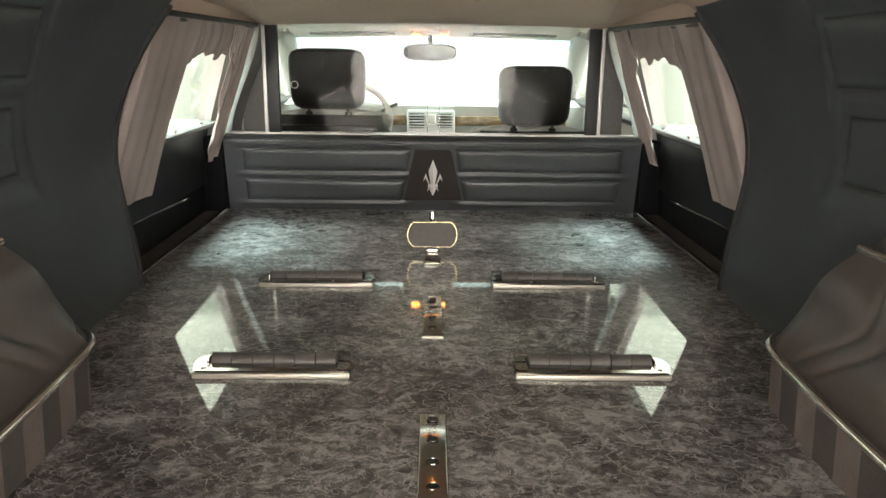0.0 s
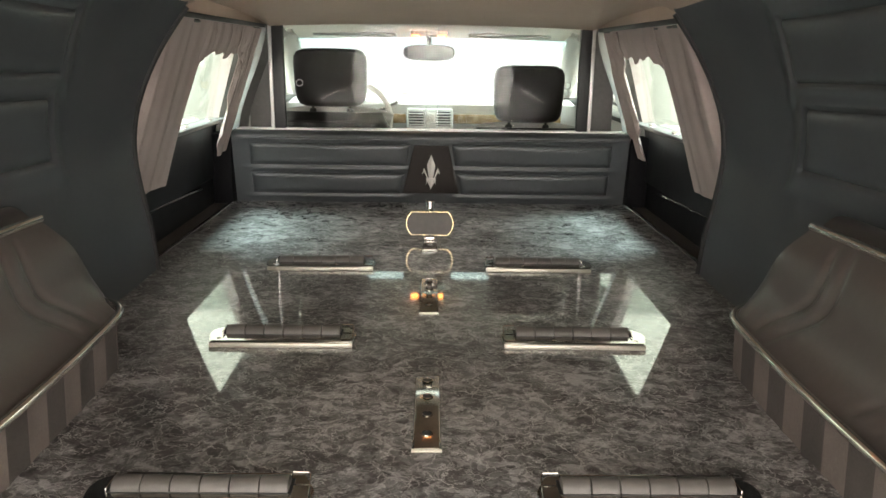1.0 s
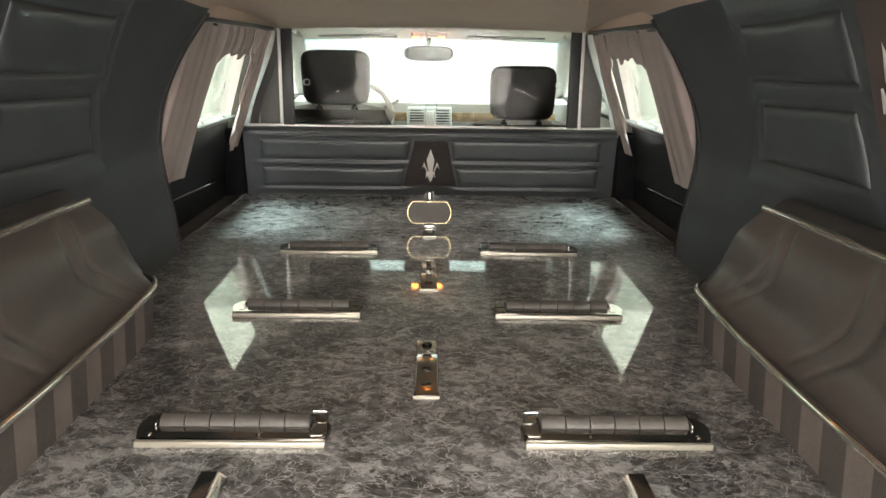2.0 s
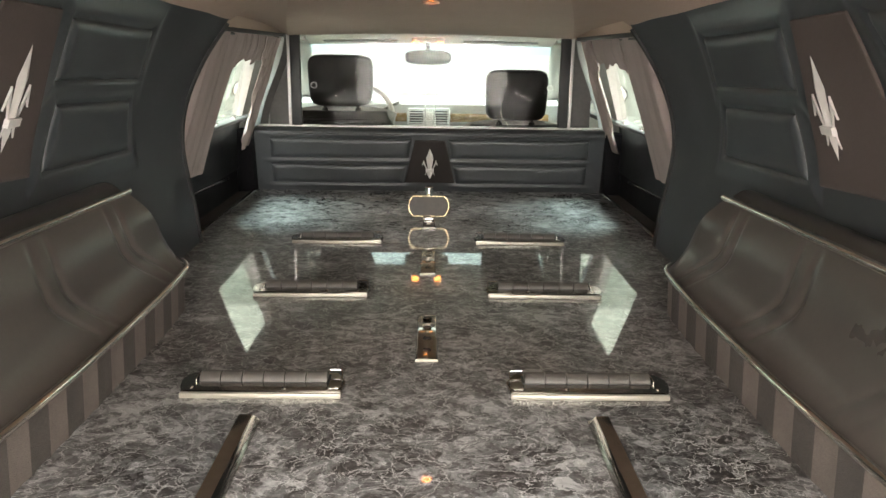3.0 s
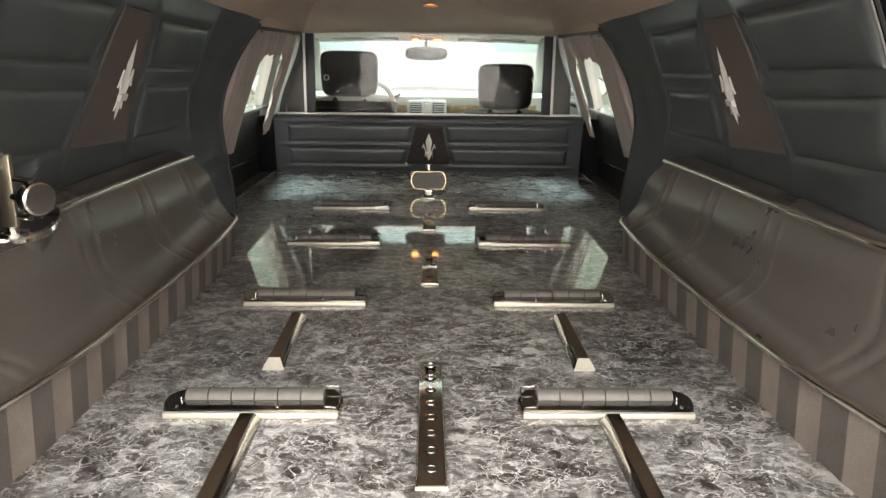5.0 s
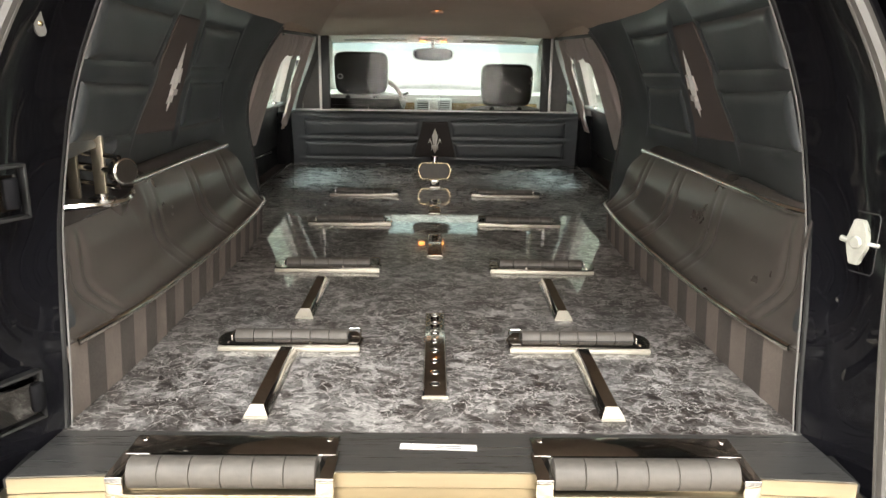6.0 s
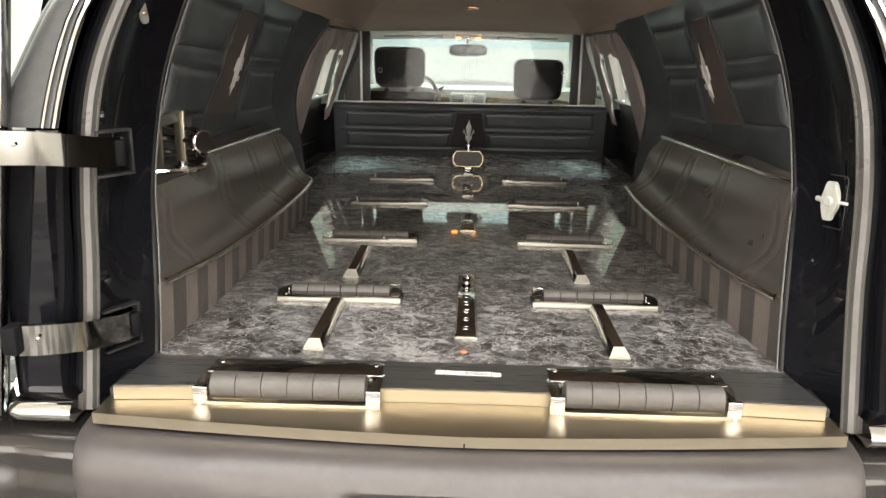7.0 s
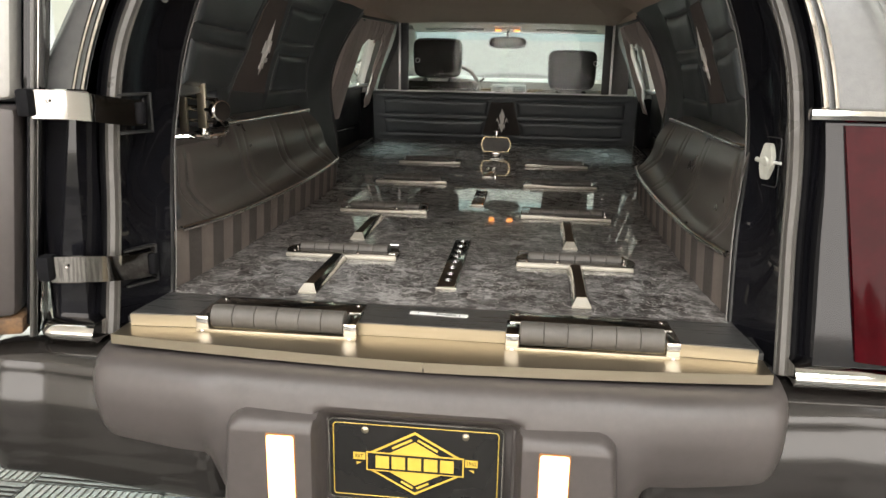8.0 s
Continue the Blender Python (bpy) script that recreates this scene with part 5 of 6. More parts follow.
def bumper():
    t = thing("rear_bumper", (0, -0.2, 0.30), "grey grained rear bumper pad on a glossy black bumper", "bumper")
    py = curve([0, 0.12, 0.30, 0.42, 0.55, 0.70, 0.85, 1.0], [-0.095, -0.130, -0.178, -0.198, -0.206, -0.205, -0.197, -0.182])
    pz = curve([0, 0.12, 0.30, 0.42, 0.55, 0.70, 0.85, 1.0], [0.648, 0.652, 0.640, 0.615, 0.575, 0.535, 0.495, 0.455])

    def body(u, v):
        x = lerp(-0.632, 0.632, u)
        y, z = py(v), pz(v)
        ax = abs(x)
        inset = step(0.185, 0.165, ax) * step(0.618, 0.592, z) * 0.036
        end = 0.050 * (1 - math.sqrt(max(0.0, 1 - min(1.0, max(0.0, (ax - 0.598) / 0.035)) ** 2)))
        corner = min(1.0, max(0.0, (ax - 0.574) / 0.058))
        floor_z = lerp(0.484, 0.40, step(0.40, 0.35, ax)) + 0.070 * (1 - math.sqrt(max(0.0, 1 - corner ** 2)))
        z = lerp(0.648, floor_z, (0.648 - z) / 0.193) if z < 0.648 else z
        return Vector((x, y + bow(x) + inset + end, z - 0.004 * (ax / 0.6) ** 2))

    part("pad", sheet(body, 110, 44, lambda u, v: Vector((body(u, v).x * 0.985, -0.085 + bow(body(u, v).x), body(u, v).z - 0.006))), BUMPER_GREY, t)
    for sgn in (-1, 1):
        # lamp pods beside the plate
        def pod(u, v, sgn=sgn):
            x, z = lerp(0.164, 0.340 + 0.022 * (1 - v), u), lerp(0.36, 0.600, v)
            right, up, r = 0.336 + 0.020 * (1 - v) - x, 0.598 - z, 0.036
            if right < r and up < r:
                e = r - math.hypot(r - right, r - up)
            else:
                e = min(right, up)
            e = max(0.0, min(e / 0.016, (x - 0.172) / 0.010, 1.0))
            return Vector((sgn * x, -0.172 - 0.056 * math.sqrt(max(0.0, 1 - (1 - e) ** 2)) + 0.016 * min(1.0, max(0.0, 1 - up / 0.026)), z))
        p = part("lamp_pod", sheet(pod, 44, 44, lambda u, v: Vector((pod(u, v).x, -0.14, pod(u, v).z))), BUMPER_GREY, t, "grey plastic lamp pod")
        a, b = sorted((sgn * 0.209, sgn * 0.259))
        # faintly glowing box stands in for the lamp's orange bloom
        part("lamp_rim", box(a - 0.002, b + 0.002, -0.2305, -0.205, 0.418, 0.569, 0.004), AMBER_BLOOM, p, "faint amber bloom painted round the lamp")
        part("lamp", box(a, b, -0.234, -0.205, 0.42, 0.567, 0.006), WARM, p, "glowing warm reversing lamp")

    cy = curve([0, 0.12, 0.20, 0.27, 0.34, 0.60, 0.80, 0.92, 1.0], [-0.04, -0.092, -0.128, -0.146, -0.152, -0.172, -0.171, -0.148, -0.08])
    cz = curve([0, 0.12, 0.20, 0.27, 0.34, 0.60, 0.80, 0.92, 1.0], [0.645, 0.640, 0.629, 0.610, 0.586, 0.500, 0.412, 0.366, 0.352])

    def cover(u, v):
        x = lerp(-1.02, 1.02, u)
        ax = abs(x)
        inset = step(0.40, 0.33, ax) * 0.07
        return Vector((x, cy(v) + 0.05 * min(1.0, ax / 0.75) ** 2.2 + wrap(x) + inset, cz(v)))

    part("cover", sheet(cover, 90, 40, lambda u, v: cover(u, v) + Vector((0, 0.06, 0))), BUMPER_SHEEN, t, "glossy black bumper cover")
    part("step_strip", sheet(lambda u, v: Vector((lerp(-0.60, 0.60, u), lerp(-0.06, -0.11, v) + 0.05 * abs(2 * u - 1) ** 2, 0.652 - 0.006 * v)), 30, 2, lambda u, v: Vector((lerp(-0.60, 0.60, u), lerp(-0.06, -0.08, v), 0.60))), BLACK, t, "black rubber strip under the sill")


bumper()


def licence_plate():
    t = thing("licence_plate", (-0.005, -0.19, 0.425), "black and gold dealer plate with a diamond badge on the bumper", "plate")
    m = Matrix.Translation((-0.007, -0.1755, 0.5005)) @ Matrix.Rotation(radians(0), 4, "X")

    def lay(base):
        return lambda a, b, d: m @ Vector((a, -base - d, b))

    def rounded(w, h, r):
        out = []
        for cx, cy, a0 in ((w - r, h - r, 0), (-w + r, h - r, 90), (-w + r, -h + r, 180), (w - r, -h + r, 270)):
            out += [(cx + r * math.cos(radians(a0 + k * 30)), cy + r * math.sin(radians(a0 + k * 30))) for k in range(4)]
        return out

    part("panel", slab(rounded(0.1525, 0.0765, 0.008), lay(0), 0.002), PLATE_BLACK, t, smooth=False)
    ring = [m @ Vector((a, -0.0022, b)) for a, b in rounded(0.1465, 0.0705, 0.006)]
    part("border", tube(ring, 0.0009, 4, closed=True), PLATE_GOLD, t, "gold border line")
    ring = [m @ Vector((a, -0.001, b)) for a, b in rounded(0.1545, 0.0785, 0.009)]
    part("frame", tube(ring, 0.0022, 6, closed=True), NICKEL, t)
    for sgn in (-1, 1):
        for b in (0.060,):
            part("bolt", moved(lathe([(0.0065, 0), (0.0065, 0.003), (0.003, 0.005)], 12), m @ pose(sgn * 0.089, -0.002, b, 90, 0, 0)), STEEL, t, "steel bolt")
    badge = part("badge", slab([(0, 0.062), (0.083, 0.016), (-0.083, 0.016)], lay(0.0022), 0.0004), PLATE_GOLD, t, "gold diamond badge", smooth=False)
    part("badge_field", slab([(0, 0.057), (0.073, 0.017), (-0.073, 0.017)], lay(0.0027), 0.0004), PLATE_BLACK, badge, smooth=False)
    part("badge_centre", slab([(0, 0.043), (0.047, 0.017), (-0.047, 0.017)], lay(0.0032), 0.0004), PLATE_GOLD, badge, smooth=False)
    low = part("badge_foot", slab([(0.083, -0.017), (0, -0.062), (-0.083, -0.017)], lay(0.0022), 0.0004), PLATE_GOLD, t, smooth=False)
    part("badge_field", slab([(0.073, -0.018), (0, -0.057), (-0.073, -0.018)], lay(0.0027), 0.0004), PLATE_BLACK, low, smooth=False)
    part("badge_centre", slab([(0.047, -0.018), (0, -0.043), (-0.047, -0.018)], lay(0.0032), 0.0004), PLATE_GOLD, low, smooth=False)
    band = part("band", slab([(-0.087, -0.0185), (0.087, -0.0185), (0.087, 0.0185), (-0.087, 0.0185)], lay(0.0034), 0.0005), PLATE_GOLD, t, smooth=False)
    part("band_field", slab([(-0.0845, -0.016), (0.0845, -0.016), (0.0845, 0.016), (-0.0845, 0.016)], lay(0.004), 0.0005), PLATE_BLACK, band, smooth=False)
    up = Matrix.Rotation(radians(90), 4, "X")
    # the maker's name stays plain bars of its size and colour
    for k in range(5):
        part("bar", slab([(-0.0700 + k * 0.0288, -0.0120), (-0.0460 + k * 0.0288, -0.0120), (-0.0460 + k * 0.0288, 0.0120), (-0.0700 + k * 0.0288, 0.0120)], lay(0.0045), 0.0006), PLATE_GOLD, band, smooth=False)
    for sgn, txt in ((-1, "EST"), (1, "1952")):
        f = part("flag", slab([(sgn * 0.089, 0.001), (sgn * 0.111, 0.001), (sgn * 0.111, 0.015), (sgn * 0.089, 0.015)][::sgn], lay(0.0022), 0.0005), PLATE_GOLD, t, smooth=False)
        part("lettering", moved(words(txt, 0.0095, Matrix.Identity(4), 0.0003), m @ Matrix.Translation((sgn * 0.100, -0.0030, 0.008)) @ up), PLATE_BLACK, f, smooth=False)
        part("tail", slab([(sgn * 0.096, -0.004), (sgn * 0.105, -0.010), (sgn * 0.105, -0.004)][::-sgn], lay(0.0022), 0.0005), PLATE_GOLD, t, smooth=False)
    # plain bars above and below, along the slopes
    for top, half, length in ((1, 0.0228, 0.040), (-1, 0.0140, 0.024)):
        for sgn in (-1, 1):
            rot = -sgn * top * 29
            b = top * (0.0500 - half * 0.556)
            part("bar", moved(box(-length / 2, length / 2, -0.0021, 0.0021, -0.0003, 0.0003), m @ Matrix.Translation((sgn * half, -0.0036, b)) @ up @ Matrix.Rotation(radians(rot), 4, "Z")), PLATE_GOLD, badge if top > 0 else low, smooth=False)


licence_plate()


# ---- driver's cab ----
def front_seat(x0, x1, top, label):
    xm = (x0 + x1) / 2
    t = thing("front_seat", (xm, 3.3, 0.45), label, "seat", "front seats")
    zt = top - 0.245
    def back(u, v):
        a = u * math.tau
        x = xm + (0.27 - 0.03 * v) * (abs(math.cos(a)) ** 0.35) * (1 if math.cos(a) > 0 else -1)
        y = 3.27 + 0.075 * (abs(math.sin(a)) ** 0.5) * (1 if math.sin(a) > 0 else -1) - 0.05 * v
        w = 1 - step(0.9, 1.0, v) * 0.5
        return Vector((xm + (x - xm) * (1 - 0.15 * step(0.85, 1.0, v)), 3.27 + (y - 3.27) * w, lerp(0.45, zt, v) ))
    bm = sheet(back, 40, 24)
    bmesh.ops.holes_fill(bm, edges=[e for e in bm.edges if len(e.link_faces) == 1])
    part("backrest", bm, SEAT, t)
    part("backrest_panel", box(xm - 0.20, xm + 0.20, 3.13, 3.16, 0.6, zt - 0.03, 0.012, 3), SEAT, t)
    part("shoulder_roll", tube([(xm + 0.25 * math.sin(k), 3.27, zt - 0.004 - 0.05 * (1 - math.cos(k))) for k in np.linspace(-1.25, 1.25, 15)], 0.03, 10), SEAT_LIGHT, t, "pale front face of the seat")
    h = bmesh.new()
    bmesh.ops.create_cube(h, size=2.0)
    bmesh.ops.subdivide_edges(h, edges=list(h.edges), cuts=7, use_grid_fill=True)
    hw, hh, hd = (x1 - x0) / 2 + 0.006, (top - zt - 0.018) / 2, 0.060
    for v in h.verts:
        p = v.co.copy()
        n = (abs(p.x) ** 7 + abs(p.y) ** 4 + abs(p.z) ** 6) ** (1 / 6)
        p /= max(n, 0.2)
        narrow = 1 - 0.05 * (1 - p.z) * 0.5
        v.co = Vector((xm + p.x * hw * narrow, 3.235 + p.y * hd - 0.015 * p.z, zt + 0.020 + hh + p.z * hh))
    head = part("headrest", h, SEAT, t, "black leather headrest")
    for dx in (-0.075, 0.075):
        part("post", tube([(xm + dx, 3.235, zt - 0.02), (xm + dx, 3.235, zt + 0.06)], 0.006, 8), CHROME, head, "chrome post")
        part("collar", moved(lathe([(0.014, 0), (0.014, 0.01), (0.010, 0.016)], 12), pose(xm + dx, 3.235, zt - 0.002)), BLACK, t)
    return t


front_seat(-0.543, -0.262, 1.268, "black leather driver's seat with a tall headrest")
front_seat(0.252, 0.524, 1.213, "black leather passenger seat with a lowered headrest")


def rear_mirror():
    t = thing("rear_view_mirror", (-0.015, 3.9, 1.22), "black rear-view mirror hanging from the windscreen", "mirror")
    ol = []
    for k in range(28):
        a = k / 28 * math.tau
        c, sn = math.cos(a), math.sin(a)
        ol.append((0.124 * abs(c) ** 0.55 * (1 if c > 0 else -1), 0.037 * abs(sn) ** 0.6 * (1 if sn > 0 else -1)))
    turn = Matrix.Translation((-0.016, 3.9, 1.258)) @ Matrix.Rotation(radians(-5), 4, "Z") @ Matrix.Rotation(radians(5), 4, "X")
    bm = slab(ol, lambda a, b, d: turn @ Vector((a, 0.02 - d, b)), 0.035)
    part("housing", bm, BLACK, t)
    part("glass", slab([(a * 0.94, b * 0.88) for a, b in ol], lambda a, b, d: turn @ Vector((a, -0.0155 - d, b)), 0.001), MIRROR, t, "mirror glass", smooth=False)
    part("stalk", tube([(-0.016, 3.91, 1.29), (-0.016, 3.94, 1.32), (-0.016, 3.97, 1.345)], 0.012, 8), BLACK, t)


rear_mirror()


def cab():
    # windscreen and its frame
    def ws(u, v):
        x = lerp(-0.70, 0.70, u) * lerp(1.08, 0.93, v)
        return Vector((x, lerp(5.0, 4.02, v) - 0.10 * (2 * u - 1) ** 2, lerp(0.99, 1.316, v)))
    w = tagged(new("windscreen"), "clear windscreen with a blue tinted shade band", "window", kind="structure")
    w.location = (0, 4.5, 0.99)
    def part_ws(v0, v1):
        return sheet(lambda u, v: ws(u, lerp(v0, v1, v)), 10, 1, lambda u, v: ws(u, lerp(v0, v1, v)) + Vector((0, 0.002, 0.005)))
    for nm, v0, v1, mt, lb in (("pane", 0.0, 0.86, PANE, "clear glass"), ("shade_band", 0.86, 1.0, SHADE_BAND, "blue tinted band")):
        g = part(nm, part_ws(v0, v1), mt, w, lb, smooth=False)
        g.visible_shadow = False
    for s, side in SIDES:
        part("a_pillar", tube([(s * 0.80, 4.93, 0.98), (s * 0.765, 4.5, 1.13), (s * 0.705, 4.0, 1.315), (s * 0.69, 3.7, 1.36)], 0.055, 10), CAB_GREY, w, "light grey pillar trim")
    solid("ceiling_cab", sheet(lambda u, v: Vector((lerp(-0.68, 0.68, u), lerp(3.02, 4.04, v), 1.368 + 0.012 * math.sin(math.pi * u) - 0.05 * v * v)), 16, 12, lambda u, v: Vector((lerp(-0.68, 0.68, u), lerp(3.02, 4.04, v), 1.42))), CAB_CLOTH, "light grey cab headliner", "ceiling", kind="structure")
    solid("roof_front", box(-0.66, 0.66, 3.99, 4.08, 1.335, 1.60), GLOSS_BLACK, "black roof edge over the windscreen", "roof", kind="structure")
    m = thing("map_lamp", (-0.016, 3.82, 1.34), "grey overhead console with two glowing amber map lamps", "lamp")
    part("console", box(-0.10, 0.07, 3.74, 3.92, 1.335, 1.372, 0.008), CAB_GREY, m)
    for x in (-0.078, 0.046):
        part("lens", box(x - 0.018, x + 0.018, 3.735, 3.79, 1.326, 1.3345, 0.002), MAP_GLOW, m, "glowing amber lens")
    for s, side in SIDES:
        v = thing("sun_visor", (s * 0.35, 3.92, 1.345), "light grey sun visor folded up against the headliner", "sun visor", "sun visors")
        part("flap", box(*sorted((s * 0.17, s * 0.56)), 3.82, 3.96, 1.330, 1.346, 0.007), CAB_GREY, v)
        a = thing("grab_handle", (s * 0.63, 3.5, 1.31), "light grey grab handle over the front door", "grab handle", "grab handles")
        part("handle", tube([(s * 0.64, 3.42, 1.36), (s * 0.62, 3.45, 1.325), (s * 0.62, 3.62, 1.325), (s * 0.64, 3.65, 1.36)], 0.012, 8), CAB_GREY, a)
        d = tagged(new("door_%d" % (3 if s < 0 else 4)), "closed front door with light grey trim and clear window", "door", kind="structure")
        d.location = (s * 0.82, 3.8, 0.55)
        part("panel", box(*sorted((s * 0.80, s * 0.86)), 3.14, 4.75, 0.60, 0.985, 0.015), CAB_GREY, d)
        part("sill", box(*sorted((s * 0.785, s * 0.86)), 3.30, 4.75, 0.985, 1.005, 0.005), BLACK, d)
        def pn(u, v, s=s):
            z = lerp(1.004, 1.37, v)
            return Vector((s * (0.85 - 0.22 * (z - 1.0)), lerp(3.30, lerp(4.75, 4.05, v), u), z))
        g = part("pane", sheet(pn, 1, 1, lambda u, v: pn(u, v) + Vector((s * 0.004, 0, 0))), PANE, d, "clear window glass", smooth=False)
        g.visible_shadow = False
        def bpil(u, v, s=s):
            z = lerp(0.6, 1.40, v)
            return Vector((s * (0.83 - 0.30 * max(0, z - 1.0)), lerp(3.13, 3.30, u), z))
        part("pillar_trim", sheet(bpil, 2, 8, lambda u, v: bpil(u, v) + Vector((s * 0.05, 0, 0))), CAB_GREY, d, "light grey pillar trim")
        part("window_seal", tube([(s * 0.755, 3.50, 0.99), (s * 0.735, 3.50, 1.10), (s * 0.705, 3.52, 1.22), (s * 0.67, 3.56, 1.33)], 0.022, 8), BLACK, d, "black window seal")
        part("belt_guide", box(*sorted((s * 0.735, s * 0.75)), 3.2, 3.24, 1.10, 1.22, 0.004), BLACK, d)
        o = thing("door_mirror", (s * 1.07, 4.35, 0.98), "black outside door mirror", "door mirror", "door mirrors")
        hb = bmesh.new()
        bmesh.ops.create_uvsphere(hb, u_segments=20, v_segments=12, radius=1.0)
        for q in hb.verts:
            q.co = Vector((s * 1.07 + q.co.x * 0.11, 4.35 + (q.co.y * 0.07 if q.co.y > 0 else q.co.y * 0.015), 1.05 + q.co.z * 0.075))
        part("housing", hb, GLOSS_BLACK, o)
        part("glass", moved(lathe([(0.088, 0), (0.088, 0.001)], 24), Matrix.Translation((s * 1.07, 4.333, 1.05)) @ Matrix.Rotation(radians(90), 4, "X") @ Matrix.Diagonal((1.1, 0.72, 1, 1))), DOOR_MIRROR, o, "mirror glass")
        part("arm", tube([(s * 0.86, 4.4, 1.0), (s * 1.06, 4.38, 1.03)], 0.02, 8), GLOSS_BLACK, o)
    # dashboard
    t = thing("dashboard", (0, 4.5, 0.55), "light grey dashboard with wood trim, vents and centre stack", "dashboard")
    def top(u, v):
        x = lerp(-0.80, 0.80, u)
        y = lerp(4.36, 5.0, v)
        return Vector((x, y - 0.05 * (1 - (2 * u - 1) ** 2), 0.985 + 0.018 * math.sin(math.pi * min(1, v * 1.6)) + 0.018 * step(-0.2, -0.38, x) * step(-0.6, -0.38, -abs(x))))
    part("top", sheet(top, 40, 12, lambda u, v: top(u, v) - Vector((0, 0, 0.03))), CAB_GREY, t, "grey soft top")
    part("fascia", sheet(lambda u, v: Vector((lerp(-0.80, 0.80, u), 4.33 + 0.05 * (1 - v) - 0.03 * (1 - (2 * u - 1) ** 2), lerp(0.62, 0.985, v))), 30, 10, lambda u, v: Vector((lerp(-0.80, 0.80, u), 4.45, lerp(0.62, 0.985, v)))), CAB_GREY, t)
    part("wood_strip", box(0.115, 0.70, 4.275, 4.30, 0.885, 0.935, 0.006), WOOD, t, "burl wood strip")
    part("wood_strip", box(-0.70, -0.14, 4.275, 4.30, 0.885, 0.935, 0.006), WOOD, t, "burl wood strip")
    c = part("centre_stack", box(-0.135, 0.115, 4.255, 4.31, 0.70, 0.965, 0.012), SILVER, t, "silver centre stack")
    for x0, x1 in ((-0.122, -0.045), (0.025, 0.10)):
        part("vent", box(x0, x1, 4.252, 4.256, 0.875, 0.95, 0.001), BLACK, c, "dark air vent")
        for k in range(5):
            z = 0.882 + k * 0.0145
            part("slat", moved(box(x0, x1, -0.004, 0.002, -0.0025, 0.0025), pose(0, 4.250, z, 25, 0, 0)), SILVER, c, smooth=False)
    part("clock", box(-0.035, 0.015, 4.247, 4.256, 0.895, 0.945, 0.006), EMBLEM, c, "small clock")
    part("screen", box(-0.085, 0.065, 4.249, 4.256, 0.80, 0.845, 0.003), BLACK, c, "dark display")
    part("screen_bezel", box(-0.095, 0.075, 4.2515, 4.2535, 0.792, 0.853, 0.0008), EMBLEM, c)
    w = thing("steering_wheel", (-0.40, 4.02, 0.78), "light grey steering wheel with a stalk beside it", "steering wheel")
    m = Matrix.Translation((-0.40, 4.0, 0.93)) @ Matrix.Rotation(radians(64), 4, "X")
    part("rim", moved(tube([(0.19 * math.cos(k * math.tau / 40), 0.19 * math.sin(k * math.tau / 40), 0) for k in range(40)], 0.015, 10, closed=True), m), CAB_GREY, w)
    part("column", tube([(-0.40, 4.02, 0.92), (-0.40, 4.34, 0.76)], 0.035, 10), PILLAR, w)
    part("hub", moved(lathe([(0.05, -0.06), (0.075, -0.02), (0.07, 0.01), (0.03, 0.02)], 20), m), CAB_GREY, w)
    for a in (0, 180, 270):
        part("spoke", moved(tube([(0.06 * math.cos(radians(a)), 0.06 * math.sin(radians(a)), 0), (0.185 * math.cos(radians(a)), 0.185 * math.sin(radians(a)), 0)], 0.014, 8, 0.5), m), CAB_GREY, w)
    part("stalk", tube([(-0.30, 4.12, 0.95), (-0.19, 4.08, 1.005), (-0.175, 4.075, 1.015)], 0.009, 8), PILLAR, w, "grey selector stalk")
    # middle seat back
    e = thing("centre_armrest", (0, 3.35, 0.45), "pale leather centre seat section between the front seats", "armrest")
    part("cushion", box(-0.19, 0.20, 3.22, 3.36, 0.5, 0.925, 0.04, 4), SEAT_LIGHT, e)
    solid("floor_cab", box(-0.86, 0.86, 3.06, 5.1, 0.40, 0.46), CARPET_LIGHT, "taupe carpeted cab floor", "floor", kind="structure")
    solid("wall_bulkhead", box(-0.9, 0.9, 5.05, 5.15, 0.30, 0.975), GLOSS_BLACK, "black bulkhead under the windscreen", "wall", kind="structure")
    solid("bonnet", sheet(lambda u, v: Vector((lerp(-0.86, 0.86, u), lerp(5.15, 6.4, v), 0.95 - 0.12 * v * v - 0.10 * (2 * u - 1) ** 2)), 16, 12, lambda u, v: Vector((lerp(-0.86, 0.86, u), lerp(5.15, 6.4, v), 0.55))), GLOSS_BLACK, "black painted bonnet beyond the windscreen", "bonnet", kind="structure")


cab()


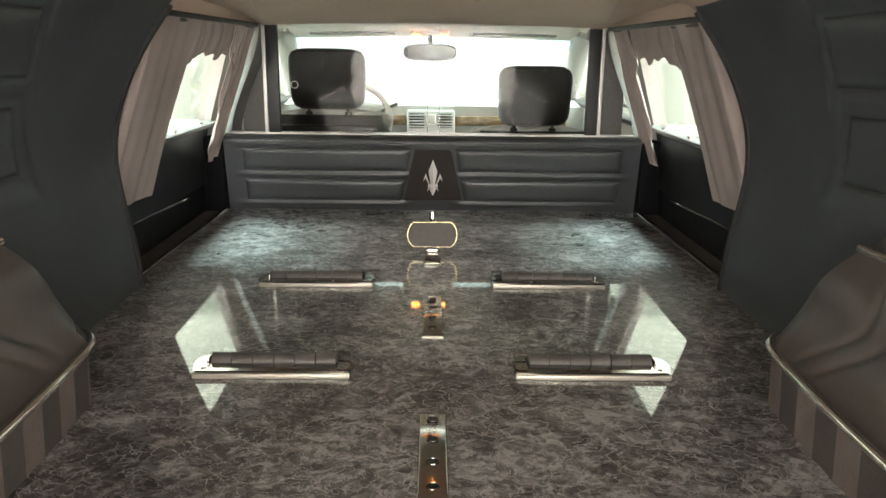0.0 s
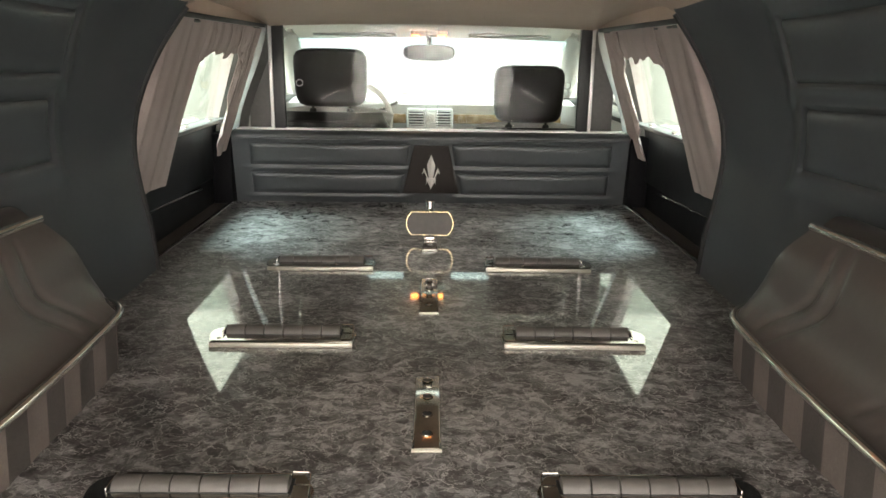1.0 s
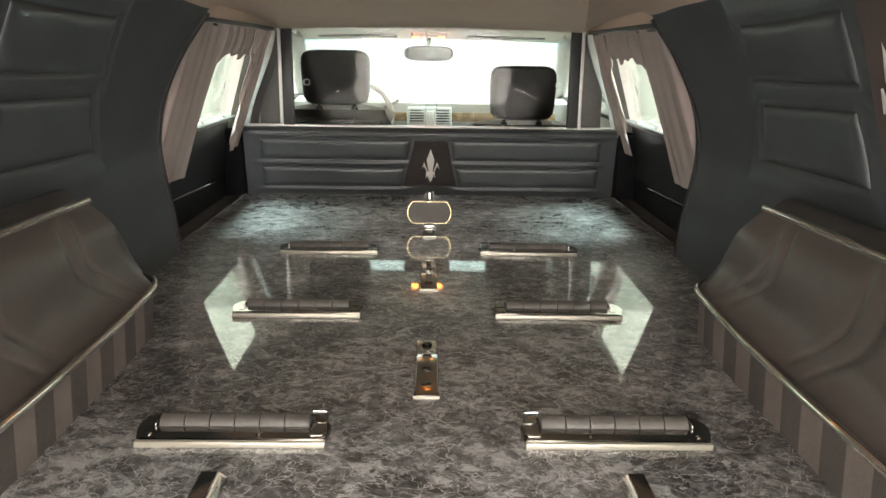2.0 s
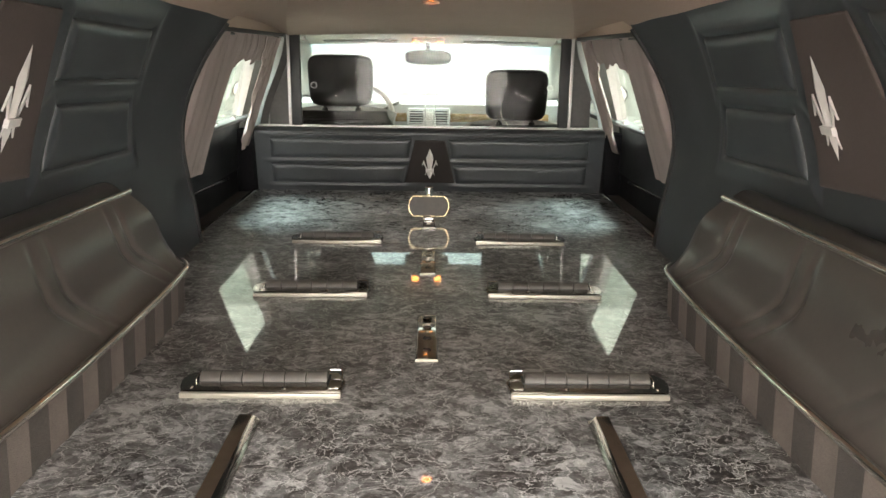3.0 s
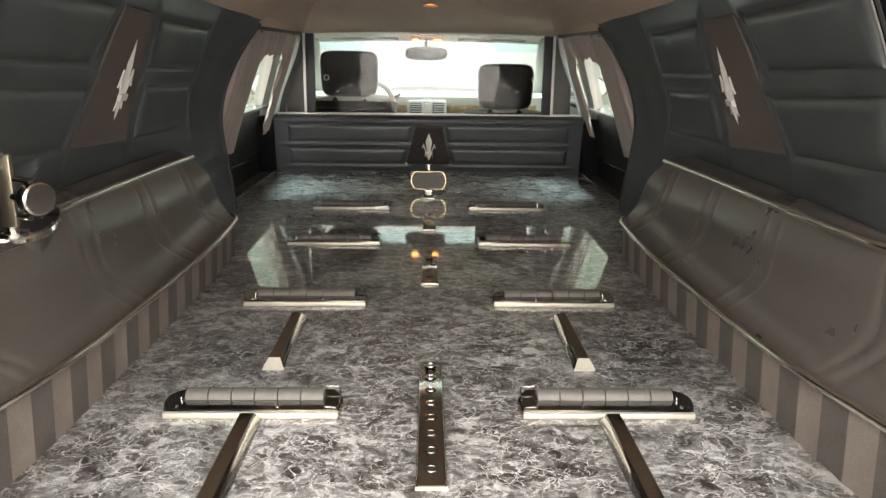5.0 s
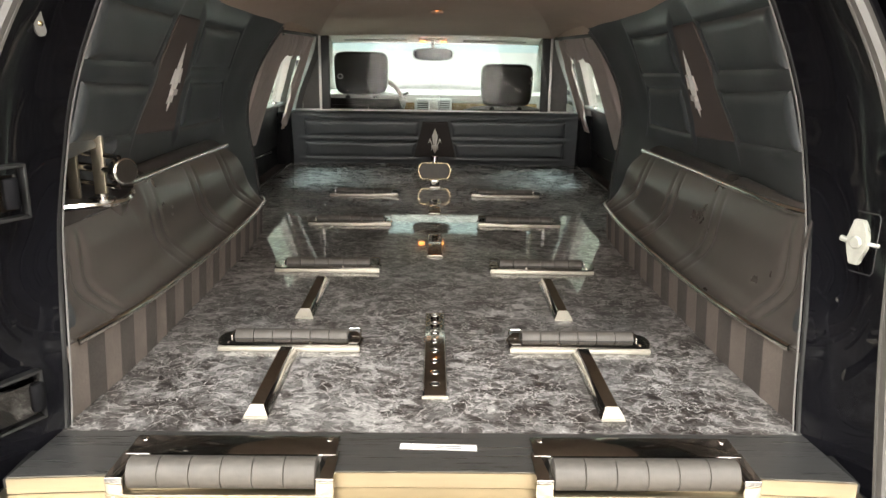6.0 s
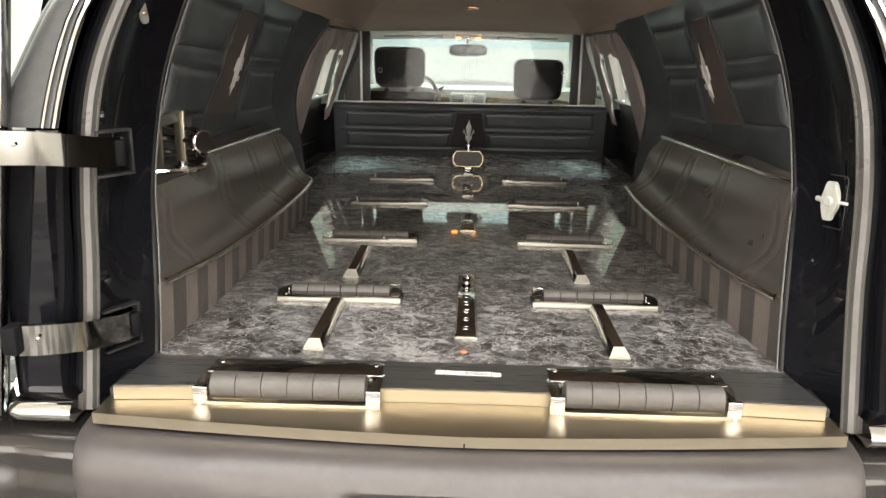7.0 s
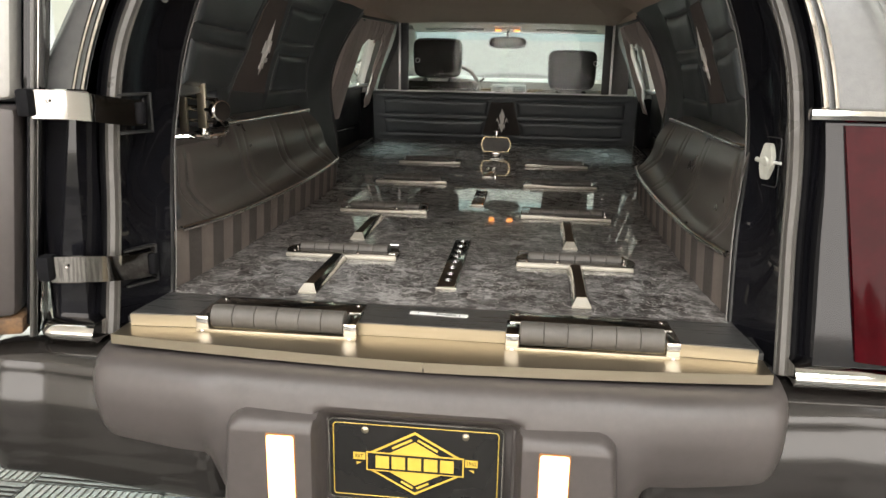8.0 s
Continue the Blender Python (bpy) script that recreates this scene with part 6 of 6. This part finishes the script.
# ---- tiled showroom floor ----
def tile_mesh(name, material):
    bm = bmesh.new()
    join(bm, box(0.003, 0.397, 0.003, 0.397, -0.014, -0.004))
    for k in range(18):
        a = 0.010 + k * 0.0212
        join(bm, box(0.006, 0.394, a, a + 0.0105, -0.004, 0.0))
    me = bpy.data.meshes.new(name)
    bm.to_mesh(me)
    bm.free()
    me.materials.append(material)
    return me


def tiles():
    t = tagged(new("showroom_tiles"), "ribbed black and grey chequered plastic showroom tiles", "floor", kind="structure")
    kinds = (tile_mesh("floor_tile", TILE_BLACK), tile_mesh("floor_tile", TILE_GREY))
    for i in range(-8, 8):
        for j in range(-9, 7):
            ob = new("floor_tile", kinds[(i + j) % 2])
            ob.parent = t
            m = Matrix.Translation((i * 0.4, j * 0.4, 0.0))
            if (i + j) % 2:
                m = m @ Matrix.Translation((0.4, 0, 0)) @ Matrix.Rotation(radians(90), 4, "Z")
            ob.matrix_local = m
    # the same chequer farther out
    for kind, material, shade in ((0, TILE_BLACK, "black"), (1, TILE_GREY, "grey")):
        verts, faces = [], []
        for i in range(-17, 17):
            for j in range(-17, 7):
                if (i + j) % 2 != kind or (-8 <= i < 8 and -9 <= j < 7):
                    continue
                ribs = [(0.003, 0.397, 0.003, 0.397, -0.014, -0.004)]
                for k in range(18):
                    a = 0.010 + k * 0.0212
                    ribs.append((0.006, 0.394, a, a + 0.0105, -0.004, 0.0) if kind == 0 else (a, a + 0.0105, 0.006, 0.394, -0.004, 0.0))
                for x0, x1, y0, y1, z0, z1 in ribs:
                    n = len(verts)
                    verts += [(i * 0.4 + x, j * 0.4 + y, z) for z in (z0, z1) for x, y in ((x0, y0), (x1, y0), (x1, y1), (x0, y1))]
                    faces += [(n + 4, n + 5, n + 6, n + 7)] + [(n + q, n + (q + 1) % 4, n + 4 + (q + 1) % 4, n + 4 + q) for q in range(4)]
        me = bpy.data.meshes.new("far_tiles")
        me.from_pydata(verts, [], faces)
        me.materials.append(material)
        ob = new("far_tiles", me)
        ob.parent = t
        tagged(ob, "ribbed %s floor tiles farther out" % shade, kind="stuff")


tiles()
